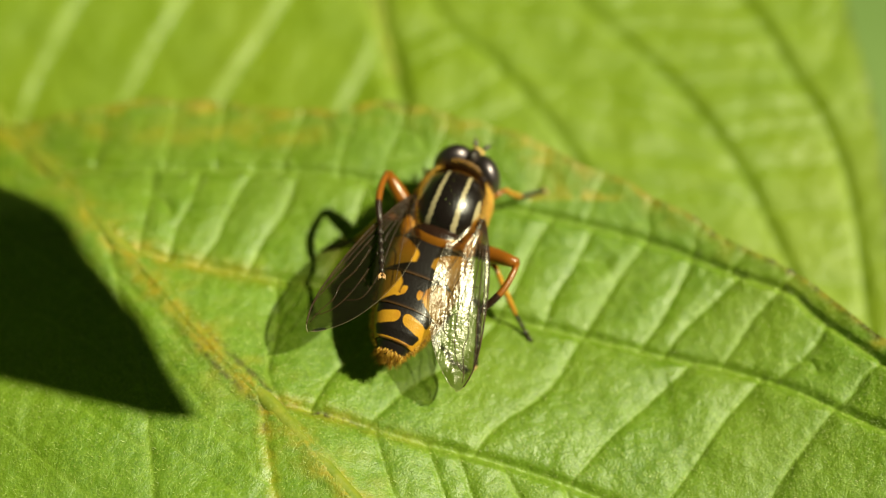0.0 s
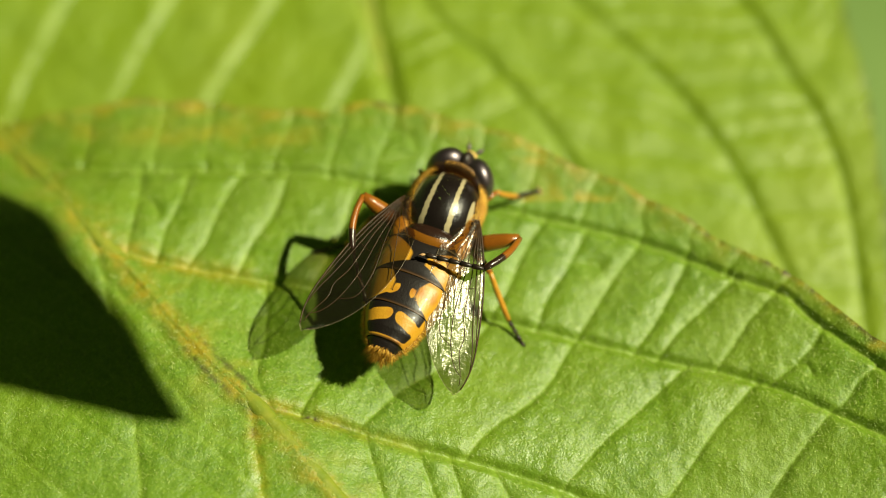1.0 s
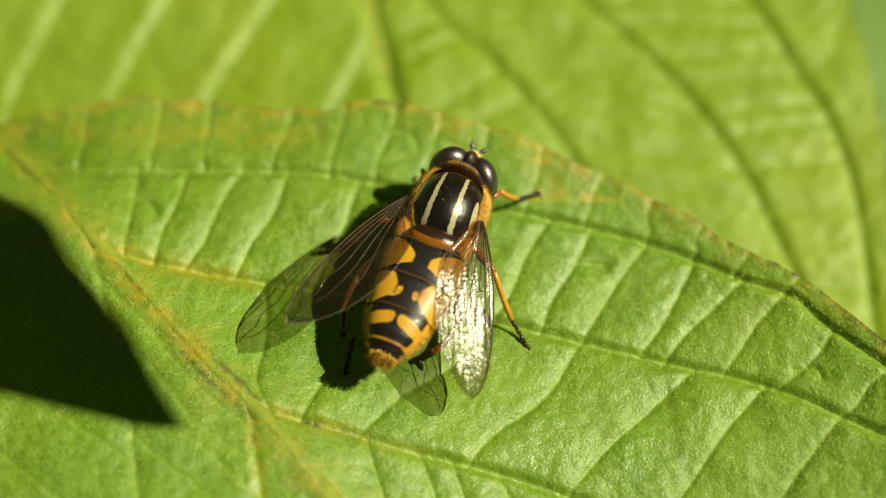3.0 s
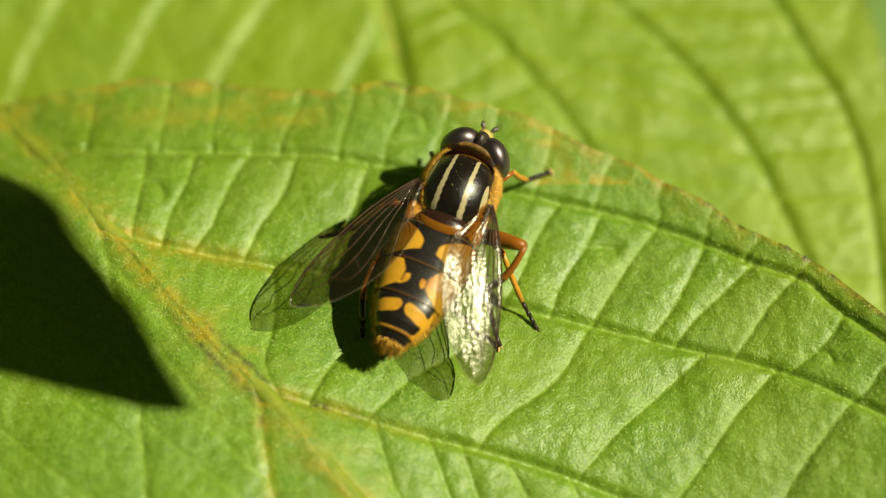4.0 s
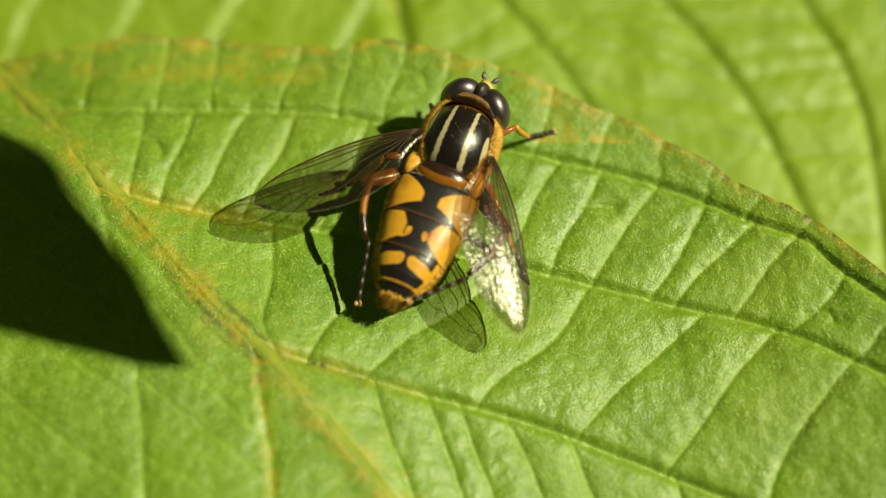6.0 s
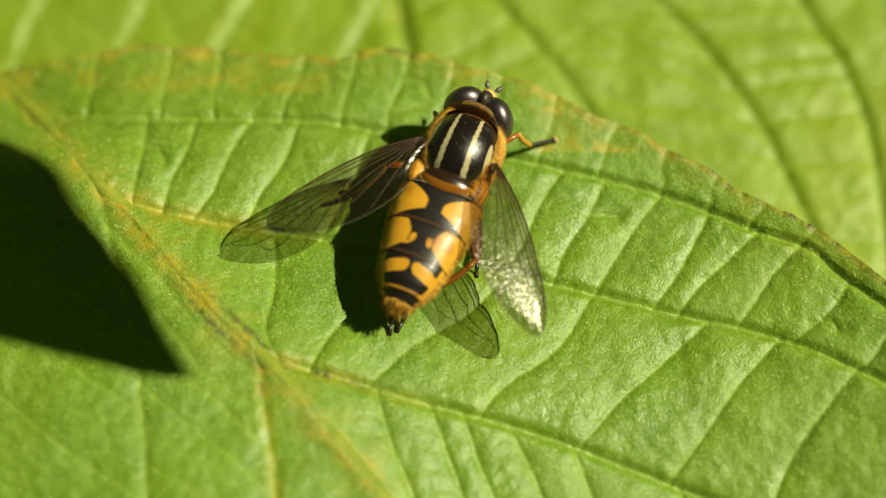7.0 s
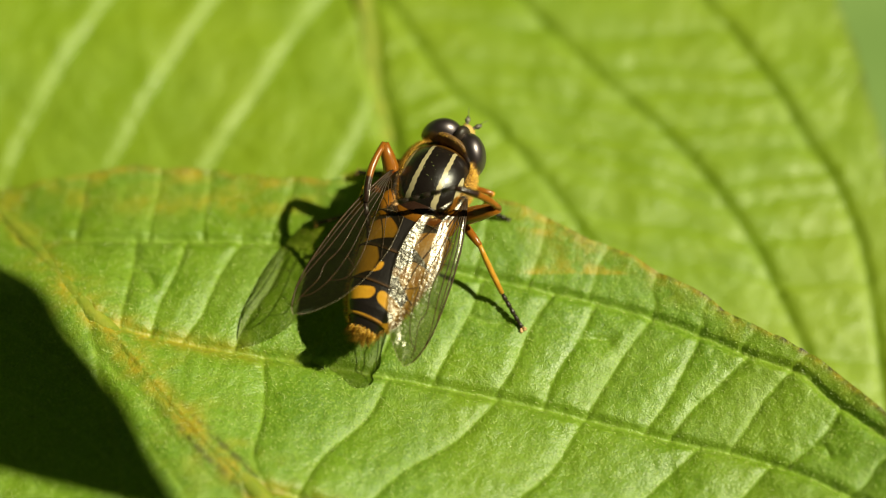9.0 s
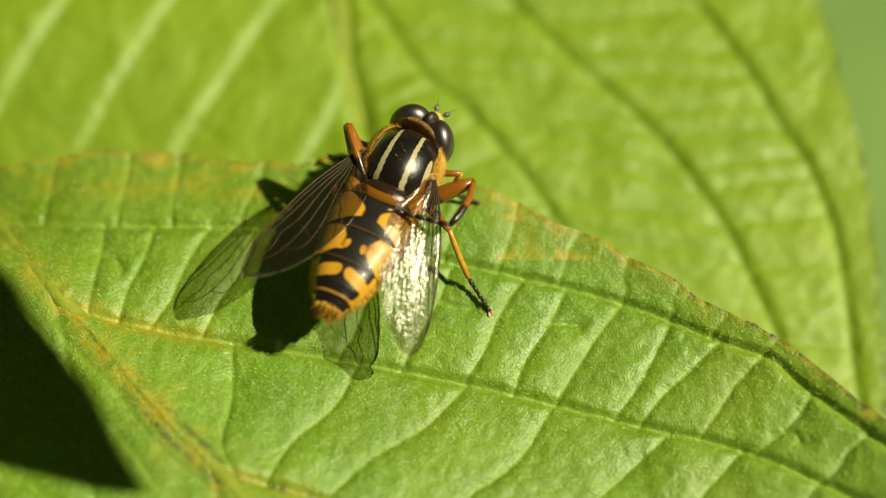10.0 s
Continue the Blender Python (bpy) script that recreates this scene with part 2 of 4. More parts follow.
def cross_veins(upper, lower, count, lean, rng, wobble=0.35):
    """Thin veins that run from one side vein to the next, each a bent line."""
    lines = []
    for k in range(count):
        a = (k + 0.5 + rng.uniform(-0.22, 0.22)) / count
        b = a - lean
        if b < 0 or a > 1:
            continue
        p, q = upper[int(a * (len(upper) - 1))], lower[int(b * (len(lower) - 1))]
        mids = [p + (q - p) * s + rng.uniform(-wobble, wobble, 2) for s in (0.35, 0.7)]
        lines.append(smooth_line([p, *mids, q], 4))
    return lines


def ladder(upper, lower, spans, rng, wobble=0.25):
    """Thin veins between two side veins, each from one x on the upper to one x on the lower."""
    lines = []
    for a, b in spans:
        p, q = (np.array((x, np.interp(x, line[:, 0], line[:, 1]))) for x, line in ((a, upper), (b, lower)))
        mids = [p + (q - p) * s + rng.uniform(-wobble, wobble, 2) for s in (0.35, 0.7)]
        lines.append(smooth_line([p, *mids, q], 4))
        for s in (0.35, 0.7):
            if rng.uniform() < 0.15:
                start = p + (q - p) * s
                lines.append(smooth_line([start, start + rng.uniform((0.5, -0.5), (1.1, 0.3)), start + rng.uniform((1.2, -0.9), (2.0, 0.2))], 3))
    return lines


def cell_edges(x, y, size, seed):
    """Distance from the walls of an uneven net of cells, as the finest veins make it."""
    u, v = np.floor(x / size).astype(int), np.floor(y / size).astype(int)
    first, second = np.full(x.shape, 1e9), np.full(x.shape, 1e9)
    for di in range(-2, 3):
        for dj in range(-2, 3):
            a, b = u + di, v + dj
            h = np.sin(a * 127.1 + b * 311.7 + seed * 74.7) * 43758.5453
            g = np.sin(a * 269.5 + b * 183.3 + seed * 246.1) * 43758.5453
            px, py = (a + 0.1 + 0.8 * (h - np.floor(h))) * size, (b + 0.1 + 0.8 * (g - np.floor(g))) * size
            d = np.hypot(x - px, y - py)
            second = np.where(d < first, first, np.minimum(second, d))
            first = np.minimum(first, d)
    return (second - first) / 2


def blade(name, x, y, rim, fall, side_veins, thin_veins, material, parent, relief, stains=None, seed=1):
    """A leaf blade as a fine sheet over plan places: quilted between its veins. rim is the distance from the outline."""
    big = np.full(x.shape, 1e9)
    for line in side_veins:
        big = np.minimum(big, line_distance(x, y, line)[0])
    small = np.full(x.shape, 1e9)
    for line in thin_veins:
        small = np.minimum(small, line_distance(x, y, line)[0])
    z = fall(x, y)
    calm = np.where(line_distance(x, y, MIDRIB)[1] < 0, 0.3, np.where(y > np.interp(x, SIDE_TOP[:, 0], SIDE_TOP[:, 1]) + 0.4, 0.55, 1.0)) if stains else 1.0
    z = z - calm * relief[0] * np.exp(-((big / relief[1]) ** 2)) - calm * relief[2] * np.exp(-((small / relief[3]) ** 1.5))
    z = z + calm * relief[4] * (1 - np.exp(-np.minimum(small, big) / 0.75))
    net = cell_edges(x, y, relief[6], seed)
    mesh_line = np.exp(-((net / (0.16 * relief[6])) ** 2))
    z = z - calm * relief[7] * mesh_line
    wave = np.array([noise.noise(Vector((a * 0.45, b * 0.45, seed * 7.1))) + 0.5 * noise.noise(Vector((a * 1.5, b * 1.5, seed * 3.3))) for a, b in zip(x.ravel(), y.ravel())]).reshape(x.shape)
    z = z + relief[5] * wave
    spot = 0.0 if stains is None else np.exp(-((x + 9.95) ** 2 + (y - 0.15) ** 2) / 0.12)
    vein = np.clip(1.6 * spot + 0.4 * np.exp(-((big / 0.14) ** 2)) + 0.3 * np.exp(-((small / 0.12) ** 2)) + (0.14 * mesh_line if stains else 0.0), 0, 1)
    stain, rot = np.zeros(x.shape), 0.8 * np.exp(-((rim / 0.22) ** 2))
    if stains:
        stain, rot = stains(x, y, rim, rot)
    # the raised parts lean towards -y, as the blade bends up there
    bend = fall(x, y) if stains else 0.0 * x
    x, y = x - x * bend / 103, y - (y + 41.5) * bend / 103
    verts = np.stack([x.ravel(), y.ravel(), z.ravel()], 1)
    ob = mesh_object(name, verts, grid_faces(*x.shape), material, parent, attributes={"vein": vein.ravel(), "stain": stain.ravel(), "rot": rot.ravel()})
    return ob, (x, y, z)


def sheet_between(along, low, high, count, seed):
    """Plan places between two outlines, each a list of (along, across), with a slightly ragged upper one, and the distance from both."""
    rng = np.random.default_rng(seed)
    knots = np.arange(along[0], along[-1], 0.7)
    top = np.interp(along, high[:, 0], high[:, 1]) + np.interp(along, knots, rng.uniform(-0.12, 0.12, len(knots)))
    bottom = np.interp(along, low[:, 0], low[:, 1])
    a = np.broadcast_to(along, (count, len(along))).copy()
    b = bottom + (top - bottom) * np.linspace(0, 1, count)[:, None]
    return a, b, np.minimum(top - b, b - bottom)


def thing(name, label, category, group="", kind="", place=(0, 0, 0)):
    ob = new(name)
    ob.empty_display_size = 0.005
    ob.location = Vector(place) * MM
    return tagged(ob, label, category, group, kind)


# ---- ground far below ----
def ground():
    n = 60
    u = np.linspace(-1, 1, n)
    u = np.sign(u) * np.abs(u) ** 4 * 400000
    gx, gy = np.meshgrid(u, u)
    gz = -420 + np.array([18 * noise.noise(Vector((a / 90, b / 90, 3))) for a, b in zip(gx.ravel(), gy.ravel())])
    ob = mesh_object("ground", np.stack([gx.ravel(), gy.ravel(), gz], 1), grid_faces(n, n), MEADOW)
    tagged(ob, "green mossy meadow ground far below the leaves", "ground", kind="structure")


ground()


def hedge():
    """An added leafy ring all round, out of view, that keeps off the low sky light."""
    n, m = 120, 40
    verts = []
    for j in range(m):
        for i in range(n):
            a = 2 * math.pi * i / n
            h = j / (m - 1)
            r = 3600 + 500 * noise.noise(Vector((math.cos(a) * 3, math.sin(a) * 3, h * 3))) + 160 * noise.noise(Vector((math.cos(a) * 14, math.sin(a) * 14, h * 12)))
            top = 2900 + 500 * noise.noise(Vector((math.cos(a) * 4, math.sin(a) * 4, 9)))
            verts.append((r * math.cos(a), r * math.sin(a), -450 + h * top))
    tagged(mesh_object("backdrop", verts, grid_faces(m, n, True), SKY_BLOCK), "added unseen dark green ring that blocks the low sky", "hedge", kind="structure")


hedge()

# ---- the leaf that carries the fly ----
MIDRIB = smooth_line([(-34, 20), (-27.5, 12.4), (-23.8, 8.3), (-17.1, 1.1), (-11.9, -4.8), (-9.4, -7.2), (-5.1, -12.2), (-1, -17.5), (5, -25.5)])
SIDE_LOW = smooth_line([(-9.4, -7.2), (-6.0, -8.1), (-2.2, -9.3), (0.4, -10.0), (4.4, -11.2), (10.9, -13.8), (19, -17)])
SIDE_MID = smooth_line([(-17.1, 1.1), (-14.7, 0.3), (-10.5, -0.6), (-6.1, -1.3), (2.1, -2.9), (9.6, -4.8), (15.2, -6.2), (20.9, -8.8), (30, -13)])
SIDE_TOP = smooth_line([(-21.1, 5.3), (-14.9, 5.2), (-9.1, 5.1), (-5.1, 4.7), (3.2, 2.9), (9.6, 1.2), (14.2, -0.7), (16.6, -1.6), (18.3, -3.2), (24, -7.5)])
SIDE_BASE = smooth_line([(-23.8, 8.3), (-20, 7.4), (-15, 7.1), (-10.5, 7.0), (-7, 6.8)])
SIDE_END = smooth_line([(-2.4, -15.6), (4, -17.2), (12, -20), (20, -23.5)])
BACK_A = smooth_line([(-9.5, -7.2), (-9.3, -9.2), (-8.7, -12.8), (-8.2, -18)])
BACK_B = smooth_line([(-17.6, 1.6), (-16.8, -1.9), (-15.8, -5.0), (-14.9, -9.9), (-14.2, -17)])
BACK_C = smooth_line([(-24, 8.6), (-24.2, 3), (-24.4, -3), (-24.6, -12)])
EDGE = np.array([(-36, 13.0), (-30, 8.6), (-26, 7.0), (-22.1, 7.8), (-19.3, 8.4), (-16.5, 9.1), (-12.3, 8.9), (-9.4, 8.6), (-6.3, 8.4), (-4.1, 9.0), (-2.4, 8.8), (0.5, 7.9), (2.4, 7.5), (5.5, 5.9), (8.8, 4.3), (11.5, 2.7), (14.2, 0.9), (16.7, -0.3), (19.5, -2.8), (21.3, -4.2), (24.6, -7.2), (32, -15), (36, -20)])
UNDER = np.array([(-36, 12.0), (-33, -4), (-28, -16), (-18, -24), (-6, -28), (8, -29), (22, -26), (36, -20.6)])


def near_fall(x, y):
    d, side = line_distance(x, y, MIDRIB)
    left, right = np.where(side < 0, d, 0), np.where(side < 0, 0, d)
    rib = 0.12 * np.exp(-((d / 0.8) ** 2))
    edge = np.interp(x, EDGE[:, 0], EDGE[:, 1]) - y
    low = np.clip((2 - y) / 12, 0, 1)
    low = low * low * (3 - 2 * low)
    lift = 0.009 * np.maximum(x - 6, 0) ** 2
    high = np.clip((y - 1.5) / 6, 0, 1)
    high = high * high * (3 - 2 * high)
    fold = (0.9 + 1.8 * low - 3.4 * high) * np.exp(-right / (4.5 + 3.5 * low))
    crest = (0.55 / (1 + np.exp(-(x + 3) / 1.5)) - 0.3) * np.exp(-((edge / 1.8) ** 2))
    droop = -1.0 / (1 + np.exp((x + 8) / 2.0)) * np.exp(-((np.maximum(edge, 0) / 3.0) ** 2))
    wing = np.clip(left / 8, 0, 1)
    raised = 0.10 * np.log1p(np.exp(-(y + 5) / 1.5)) * 1.5 * wing * wing * (3 - 2 * wing)
    return lift + rib + raised - 0.009 * left**2 + fold - 0.012 * np.where(side > 0, np.maximum(-6 - y, 0), 0) ** 2 + crest + droop


def near_stains(x, y, rim, rot):
    d1, _ = line_distance(x, y, SIDE_LOW)
    d2, _ = line_distance(x, y, SIDE_MID)
    d3, _ = line_distance(x, y, SIDE_BASE)
    d4, _ = line_distance(x, y, BACK_A)
    d5, _ = line_distance(x, y, MIDRIB)
    base = 1 / (1 + np.exp((x + 9) / 1.2))

    def patchy(scale, seed):
        n = np.array([noise.noise(Vector((a * scale, b * scale * 2, seed * 9.7))) for a, b in zip(x.ravel(), y.ravel())]).reshape(x.shape)
        return np.clip(0.55 + 1.6 * n, 0, 1)

    rot = np.clip(rot * 0.5 * patchy(0.9, 8) + 0.5 * np.exp(-((rim / 0.35) ** 2)) / (1 + np.exp((13 - x) / 1.5)) + 0.35 * np.exp(-((rim / 0.4) ** 2)) * np.clip(3 * patchy(0.45, 3) - 1.6, 0, 1), 0, 1)
    stain = 0.75 * np.exp(-((d2 / 0.5) ** 2)) * base + 0.9 * np.exp(-((d3 / 0.5) ** 2)) * patchy(0.5, 2) + 0.5 * np.exp(-((d1 / 0.4) ** 2)) / (1 + np.exp((x + 2) / 1.0))
    stain = stain + 0.6 * np.exp(-((d4 / 0.35) ** 2)) + np.exp(-((rim / 0.9) ** 2)) * patchy(0.7, 5) + 0.9 * np.exp(-((rim / 0.28) ** 2)) + 0.75 * np.exp(-((d5 / 0.5) ** 2)) + 0.4 * np.exp(-((d5 / 1.8) ** 2)) * patchy(0.8, 11)
    stain = stain + 0.5 * np.exp(-(((x - 6) / 1.6) ** 2 - ((y - 4.6) / 0.7) ** 2).clip(-1, 20)) * ((np.abs(x - 6) < 3) & (np.abs(y - 4.6) < 1.2))
    scar = np.exp(-((d1 / 0.14) ** 2)) * np.exp(-(((x + 6.3) / 1.6) ** 2)) + 0.7 * np.exp(-(((d5 - 0.45) / 0.16) ** 2)) * np.exp(-(((y + 5.6) / 2.2) ** 2))
    scar = scar + 0.6 * np.exp(-((d4 / 0.16) ** 2)) * np.exp(-(((y + 8.6) / 1.2) ** 2))
    return np.clip(stain, 0, 1), np.clip(rot + scar, 0, 1)


def near_leaf():
    leaf = thing("leaf", "hairy bright green leaf with sunken veins and browned edges", "leaf", "leaves of the plant", place=(0, 0, 0))
    rng = np.random.default_rng(5)
    crest = smooth_line(EDGE[3:21], 4)
    thin = ladder(SIDE_TOP, SIDE_MID, [(-15.5, -16), (-13, -14.5), (-10.3, -13), (-8, -10.5), (-4.5, -6.8), (-1.5, -4), (1.5, -1), (4.9, 2.0), (6.9, 4.3), (9.6, 6.3), (11.9, 9.0), (14.2, 10.2), (16.2, 13), (18.4, 15.5), (21, 18.5)], rng)
    thin += ladder(SIDE_MID, SIDE_LOW, [(-9, -8.6), (-3, -7.2), (2.2, -4.4), (6.2, 0.8), (11.7, 5.4), (15, 9.5), (18.5, 14), (22.5, 18)], rng, 0.6)
    thin += ladder(crest, SIDE_TOP, [(-18, -18.5), (-14.4, -14.9), (-12, -12.2), (-7.8, -8.9), (-5.2, -6), (-2.6, -3.8), (-0.4, -1.6), (2, 1), (4.6, 3.6), (7.6, 6.5), (10, 9.5), (12.4, 11.7), (14.6, 13.8), (17, 16.2)], rng, 0.15)
    thin += cross_veins(SIDE_LOW, SIDE_END, 9, 0.2, rng)
    thin += cross_veins(BACK_A, BACK_B, 6, 0.05, rng) + cross_veins(BACK_B, BACK_C, 6, 0.05, rng)
    xs = np.concatenate([np.linspace(-36, -23, 40, endpoint=False), np.linspace(-23, 23, 460, endpoint=False), np.linspace(23, 36, 40)])
    x, y, rim = sheet_between(xs, UNDER, EDGE, 380, 1)
    sides = [SIDE_LOW, SIDE_MID, SIDE_TOP, SIDE_END, BACK_A, BACK_B, BACK_C]
    ob, (x, y, z) = blade("blade", x, y, rim, near_fall, sides, thin, GREEN_NEAR, leaf, (0.26, 0.26, 0.085, 0.14, 0.21, 0.12, 0.85, 0.016), near_stains, 1)
    line = MIDRIB[6:]
    thick = np.interp(np.arange(len(line)), [0, len(line) - 1], [0.62, 0.42])
    high = near_fall(line[:, 0], line[:, 1])
    spine = [(p[0] - p[0] * h / 103, p[1] - (p[1] + 41.5) * h / 103, h + 0.03 - r) for p, h, r in zip(line, high, thick)]
    part_v, part_f = tube(spine, thick, 12)
    mesh_object("midrib", part_v, part_f, RIB_GREEN, leaf, "paler raised midrib")
    # fine pale hairs
    rng = np.random.default_rng(8)
    count = 120000
    r, c = rng.integers(2, x.shape[0] - 2, count), rng.integers(42, x.shape[1] - 42, count)
    p = np.stack([x[r, c], y[r, c], z[r, c]], 1)
    bare = np.where(p[:, 1] < 6.0 - 1.1 * (p[:, 0] + 23.8), 0.72, 0.45)
    p = p[(rng.uniform(0, 1, count) > bare) & (p[:, 1] > -17)]
    count = len(p)
    a, tip, size = rng.uniform(0, 6.28, count), rng.uniform(0.5, 1.3, count), rng.uniform(0.10, 0.27, count)
    way = np.stack([np.cos(a) * np.sin(tip), np.sin(a) * np.sin(tip), np.cos(tip)], 1) * size[:, None]
    bend, side = way * (0.5, 0.5, 0.75), np.stack([-np.sin(a), np.cos(a), 0 * a], 1) * 0.0048
    verts = np.stack([p - side, p + side, p + bend + side * 0.7, p + bend - side * 0.7, p + way], 1).reshape(-1, 3)
    faces = [f for n in range(0, 5 * count, 5) for f in ((n, n + 1, n + 2, n + 3), (n + 3, n + 2, n + 4))]
    tagged(mesh_object("leaf_hairs", verts, faces, HAIR_PALE, leaf, "short pale leaf hairs"), kind="stuff")
    stalk = smooth_line([(-34, 20, -0.2), (-38, 24, -3), (-44, 30, -14)], 6)
    v, f = tube(stalk, [0.6] * len(stalk), 10)
    mesh_object("petiole", v, f, STEM_GREEN, leaf, "green leaf stalk")
    return leaf


near_leaf()

# ---- the leaf behind and below ----
FAR_RIB = smooth_line([(-7.5, 37), (-4.9, 23.5), (-4.2, 18.2), (-3.3, 14.2), (-2.1, 9.6), (0.5, 2.5), (4, -8)])
FAR_RIGHT = [
    smooth_line([(-6.5, 28), (-2.9, 22.0), (-0.1, 17.4), (2.3, 15.0), (6.2, 9.7), (9.3, 4.1)]),
    smooth_line([(-1, 29), (4.6, 22.0), (8.5, 17.4), (12.0, 13.7), (14.3, 10.3), (16.2, 6.7), (19.0, -0.9)]),
    smooth_line([(8, 31), (13.9, 22.7), (17.1, 17.4), (18.7, 14.0), (20.1, 11.3), (21.3, 6.7), (21.9, -2.1)]),
]
FAR_LEFT = [
    smooth_line([(-4.0, 17.0), (-6.2, 12.3), (-9.0, 7.4), (-11, 2)]),
    smooth_line([(-6, 25), (-8.2, 21.7), (-10.6, 17.4), (-12.9, 13.5), (-15.1, 9.7), (-17, 4)]),
    smooth_line([(-9, 31), (-14.1, 21.7), (-16.4, 17.4), (-18.3, 13.7), (-20.2, 10.0), (-22, 4)]),
    smooth_line([(-14, 33), (-20.6, 20.6), (-22.2, 17.4), (-23.8, 14.0), (-25, 9)]),
]
# outlines by height: (y, x)
FAR_RIM = np.array([(-17, 2), (-15, 9), (-12, 15), (-8, 20.5), (-4, 22.8), (0, 23.2), (6, 23.2), (9.9, 23.0), (13.3, 22.7), (16.7, 22.2), (19.7, 21.6), (23.2, 20.7), (27, 18.2), (31, 12.5), (34, 6.0), (37.5, -7)])
FAR_BACK = np.array([(-17, -4), (-12, -18), (-2, -28), (8, -31.5), (16, -31), (25, -27), (33, -20), (37.5, -9)])


def far_fall(x, y):
    d, side = line_distance(x, y, FAR_RIB)
    pleat = np.zeros(x.shape)
    for k, line in enumerate(FAR_LEFT + FAR_RIGHT):
        e, s = line_distance(x, y, line)
        pleat = pleat - (0.0 if k < 4 else 0.08) * np.exp(-((e / 0.35) ** 2)) + (-0.16 * np.tanh(s * e / 0.7) if k < 4 else 0.06 * s) * np.exp(-((e / 1.3) ** 2))
    back = np.clip((y - 8) / 14, 0, 1)
    return -7.2 + np.where(side > 0, 0.03, -0.17 + 0.15 * back * back * (3 - 2 * back)) * d + pleat - 0.5 * np.exp(-((d / 0.5) ** 2)) - 0.02 * np.maximum(y - 10, 0) ** 1.5


def far_leaf():
    leaf = thing("leaf", "yellow-green leaf with pleated side veins below the front leaf", "leaf", "leaves of the plant")
    rng = np.random.default_rng(11)
    thin = []
    for a, b in zip(FAR_RIGHT[:-1], FAR_RIGHT[1:]):
        thin += cross_veins(a, b, 12, 0.0, rng, 0.3)
    thin += cross_veins(FAR_RIB, FAR_RIGHT[0], 9, 0.0, rng, 0.3)
    y, x, rim = sheet_between(np.linspace(-17, 37.5, 300), FAR_BACK, FAR_RIM, 280, 2)
    blade("blade", x.T, y.T, rim.T, far_fall, FAR_LEFT + FAR_RIGHT, thin, GREEN_FAR, leaf, (0.10, 0.3, 0.09, 0.3, 0.12, 0.14, 1.6, 0.02), None, 2)
    v, f = tube([(p[0] - 0.25, p[1], -8.35) for p in FAR_RIB], np.linspace(0.6, 0.4, len(FAR_RIB)), 10)
    mesh_object("midrib", v, f, RIB_GREEN, leaf, "sunken midrib")
    stalk = smooth_line([(-7.5, 37, -8.2), (-15, 42, -12), (-30, 46, -26), (-46, 48, -46)], 6)
    v, f = tube(stalk, [0.6] * len(stalk), 10)
    mesh_object("petiole", v, f, STEM_GREEN, leaf, "green leaf stalk")


far_leaf()


# ---- the leaf out of view whose tip shades the blade ----
def shading_leaf():
    leaf = thing("leaf", "pointed green leaf higher up that throws a dark shadow", "leaf", "leaves of the plant")
    lift = 45.0
    tip, base = np.array((22.4, -6.1)), np.array((-2.2, 17.4))
    verts, n, m = [], 40, 17
    way = (base - tip) / np.linalg.norm(base - tip)
    side = np.array((-way[1], way[0]))
    length = np.linalg.norm(base - tip)
    for i in range(n):
        s = i / (n - 1)
        swell = max(0.0, math.sin(math.pi * s))
        right, left = 5.8 * swell**0.8 + 0.05, 5.0 * swell**0.9 + 0.05
        for k in range(m):
            c = 2 * k / (m - 1) - 1
            p = tip + way * length * s + side * (c * (left if c < 0 else right) + 0.0)
            verts.append((p[0], p[1], lift + 0.12 * abs(c) * right + 0.2 * math.sin(s * 30) * abs(c)))
    nn = n * m
    mesh_object("blade", verts, grid_faces(n, m), GREEN_DARK, leaf, attributes={"vein": np.zeros(nn), "stain": np.zeros(nn), "rot": np.zeros(nn)})
    mid = [(tip[0] + way[0] * length * s, tip[1] + way[1] * length * s, lift - 0.15) for s in np.linspace(0.03, 1, 12)]
    v, f = tube(mid, np.linspace(0.15, 0.5, 12), 8)
    mesh_object("midrib", v, f, RIB_GREEN, leaf)
    b = mid[-1]
    stalk = smooth_line([b, (b[0] - 4, b[1] + 9, lift + 2), (b[0] - 14, b[1] + 28, lift - 4), (-46, 48, 20)], 6)
    v, f = tube(stalk, [0.5] * len(stalk), 8)
    mesh_object("petiole", v, f, STEM_GREEN, leaf)


shading_leaf()


def stem():
    ob = thing("plant_stem", "upright green plant stem that carries the leaves", "stem", place=(-46, 48, -420))
    line = [(0, 0, -10), (3, -2, 120), (-2, 1, 260), (0, 0, 374), (0, 0, 445)]
    line = smooth_line(line, 6)
    v, f = tube(line, np.linspace(2.2, 1.2, len(line)), 12)
    mesh_object("stalk", v, f, STEM_GREEN, ob)
    v, f = tube(smooth_line([(0, 0, 374), (1, -9, 392), (2, -18, 406)], 5), [0.7] * 11, 8)
    mesh_object("side_shoot", v, f, STEM_GREEN, ob)


stem()

# ---- the hoverfly ----
FLY = thing("hoverfly", "black and yellow striped hoverfly with clear wings grooming on a leaf", "fly")


def part(name, verts, faces, material, parent, label="", **more):
    return mesh_object(name, verts, faces, material, parent, label, **more)


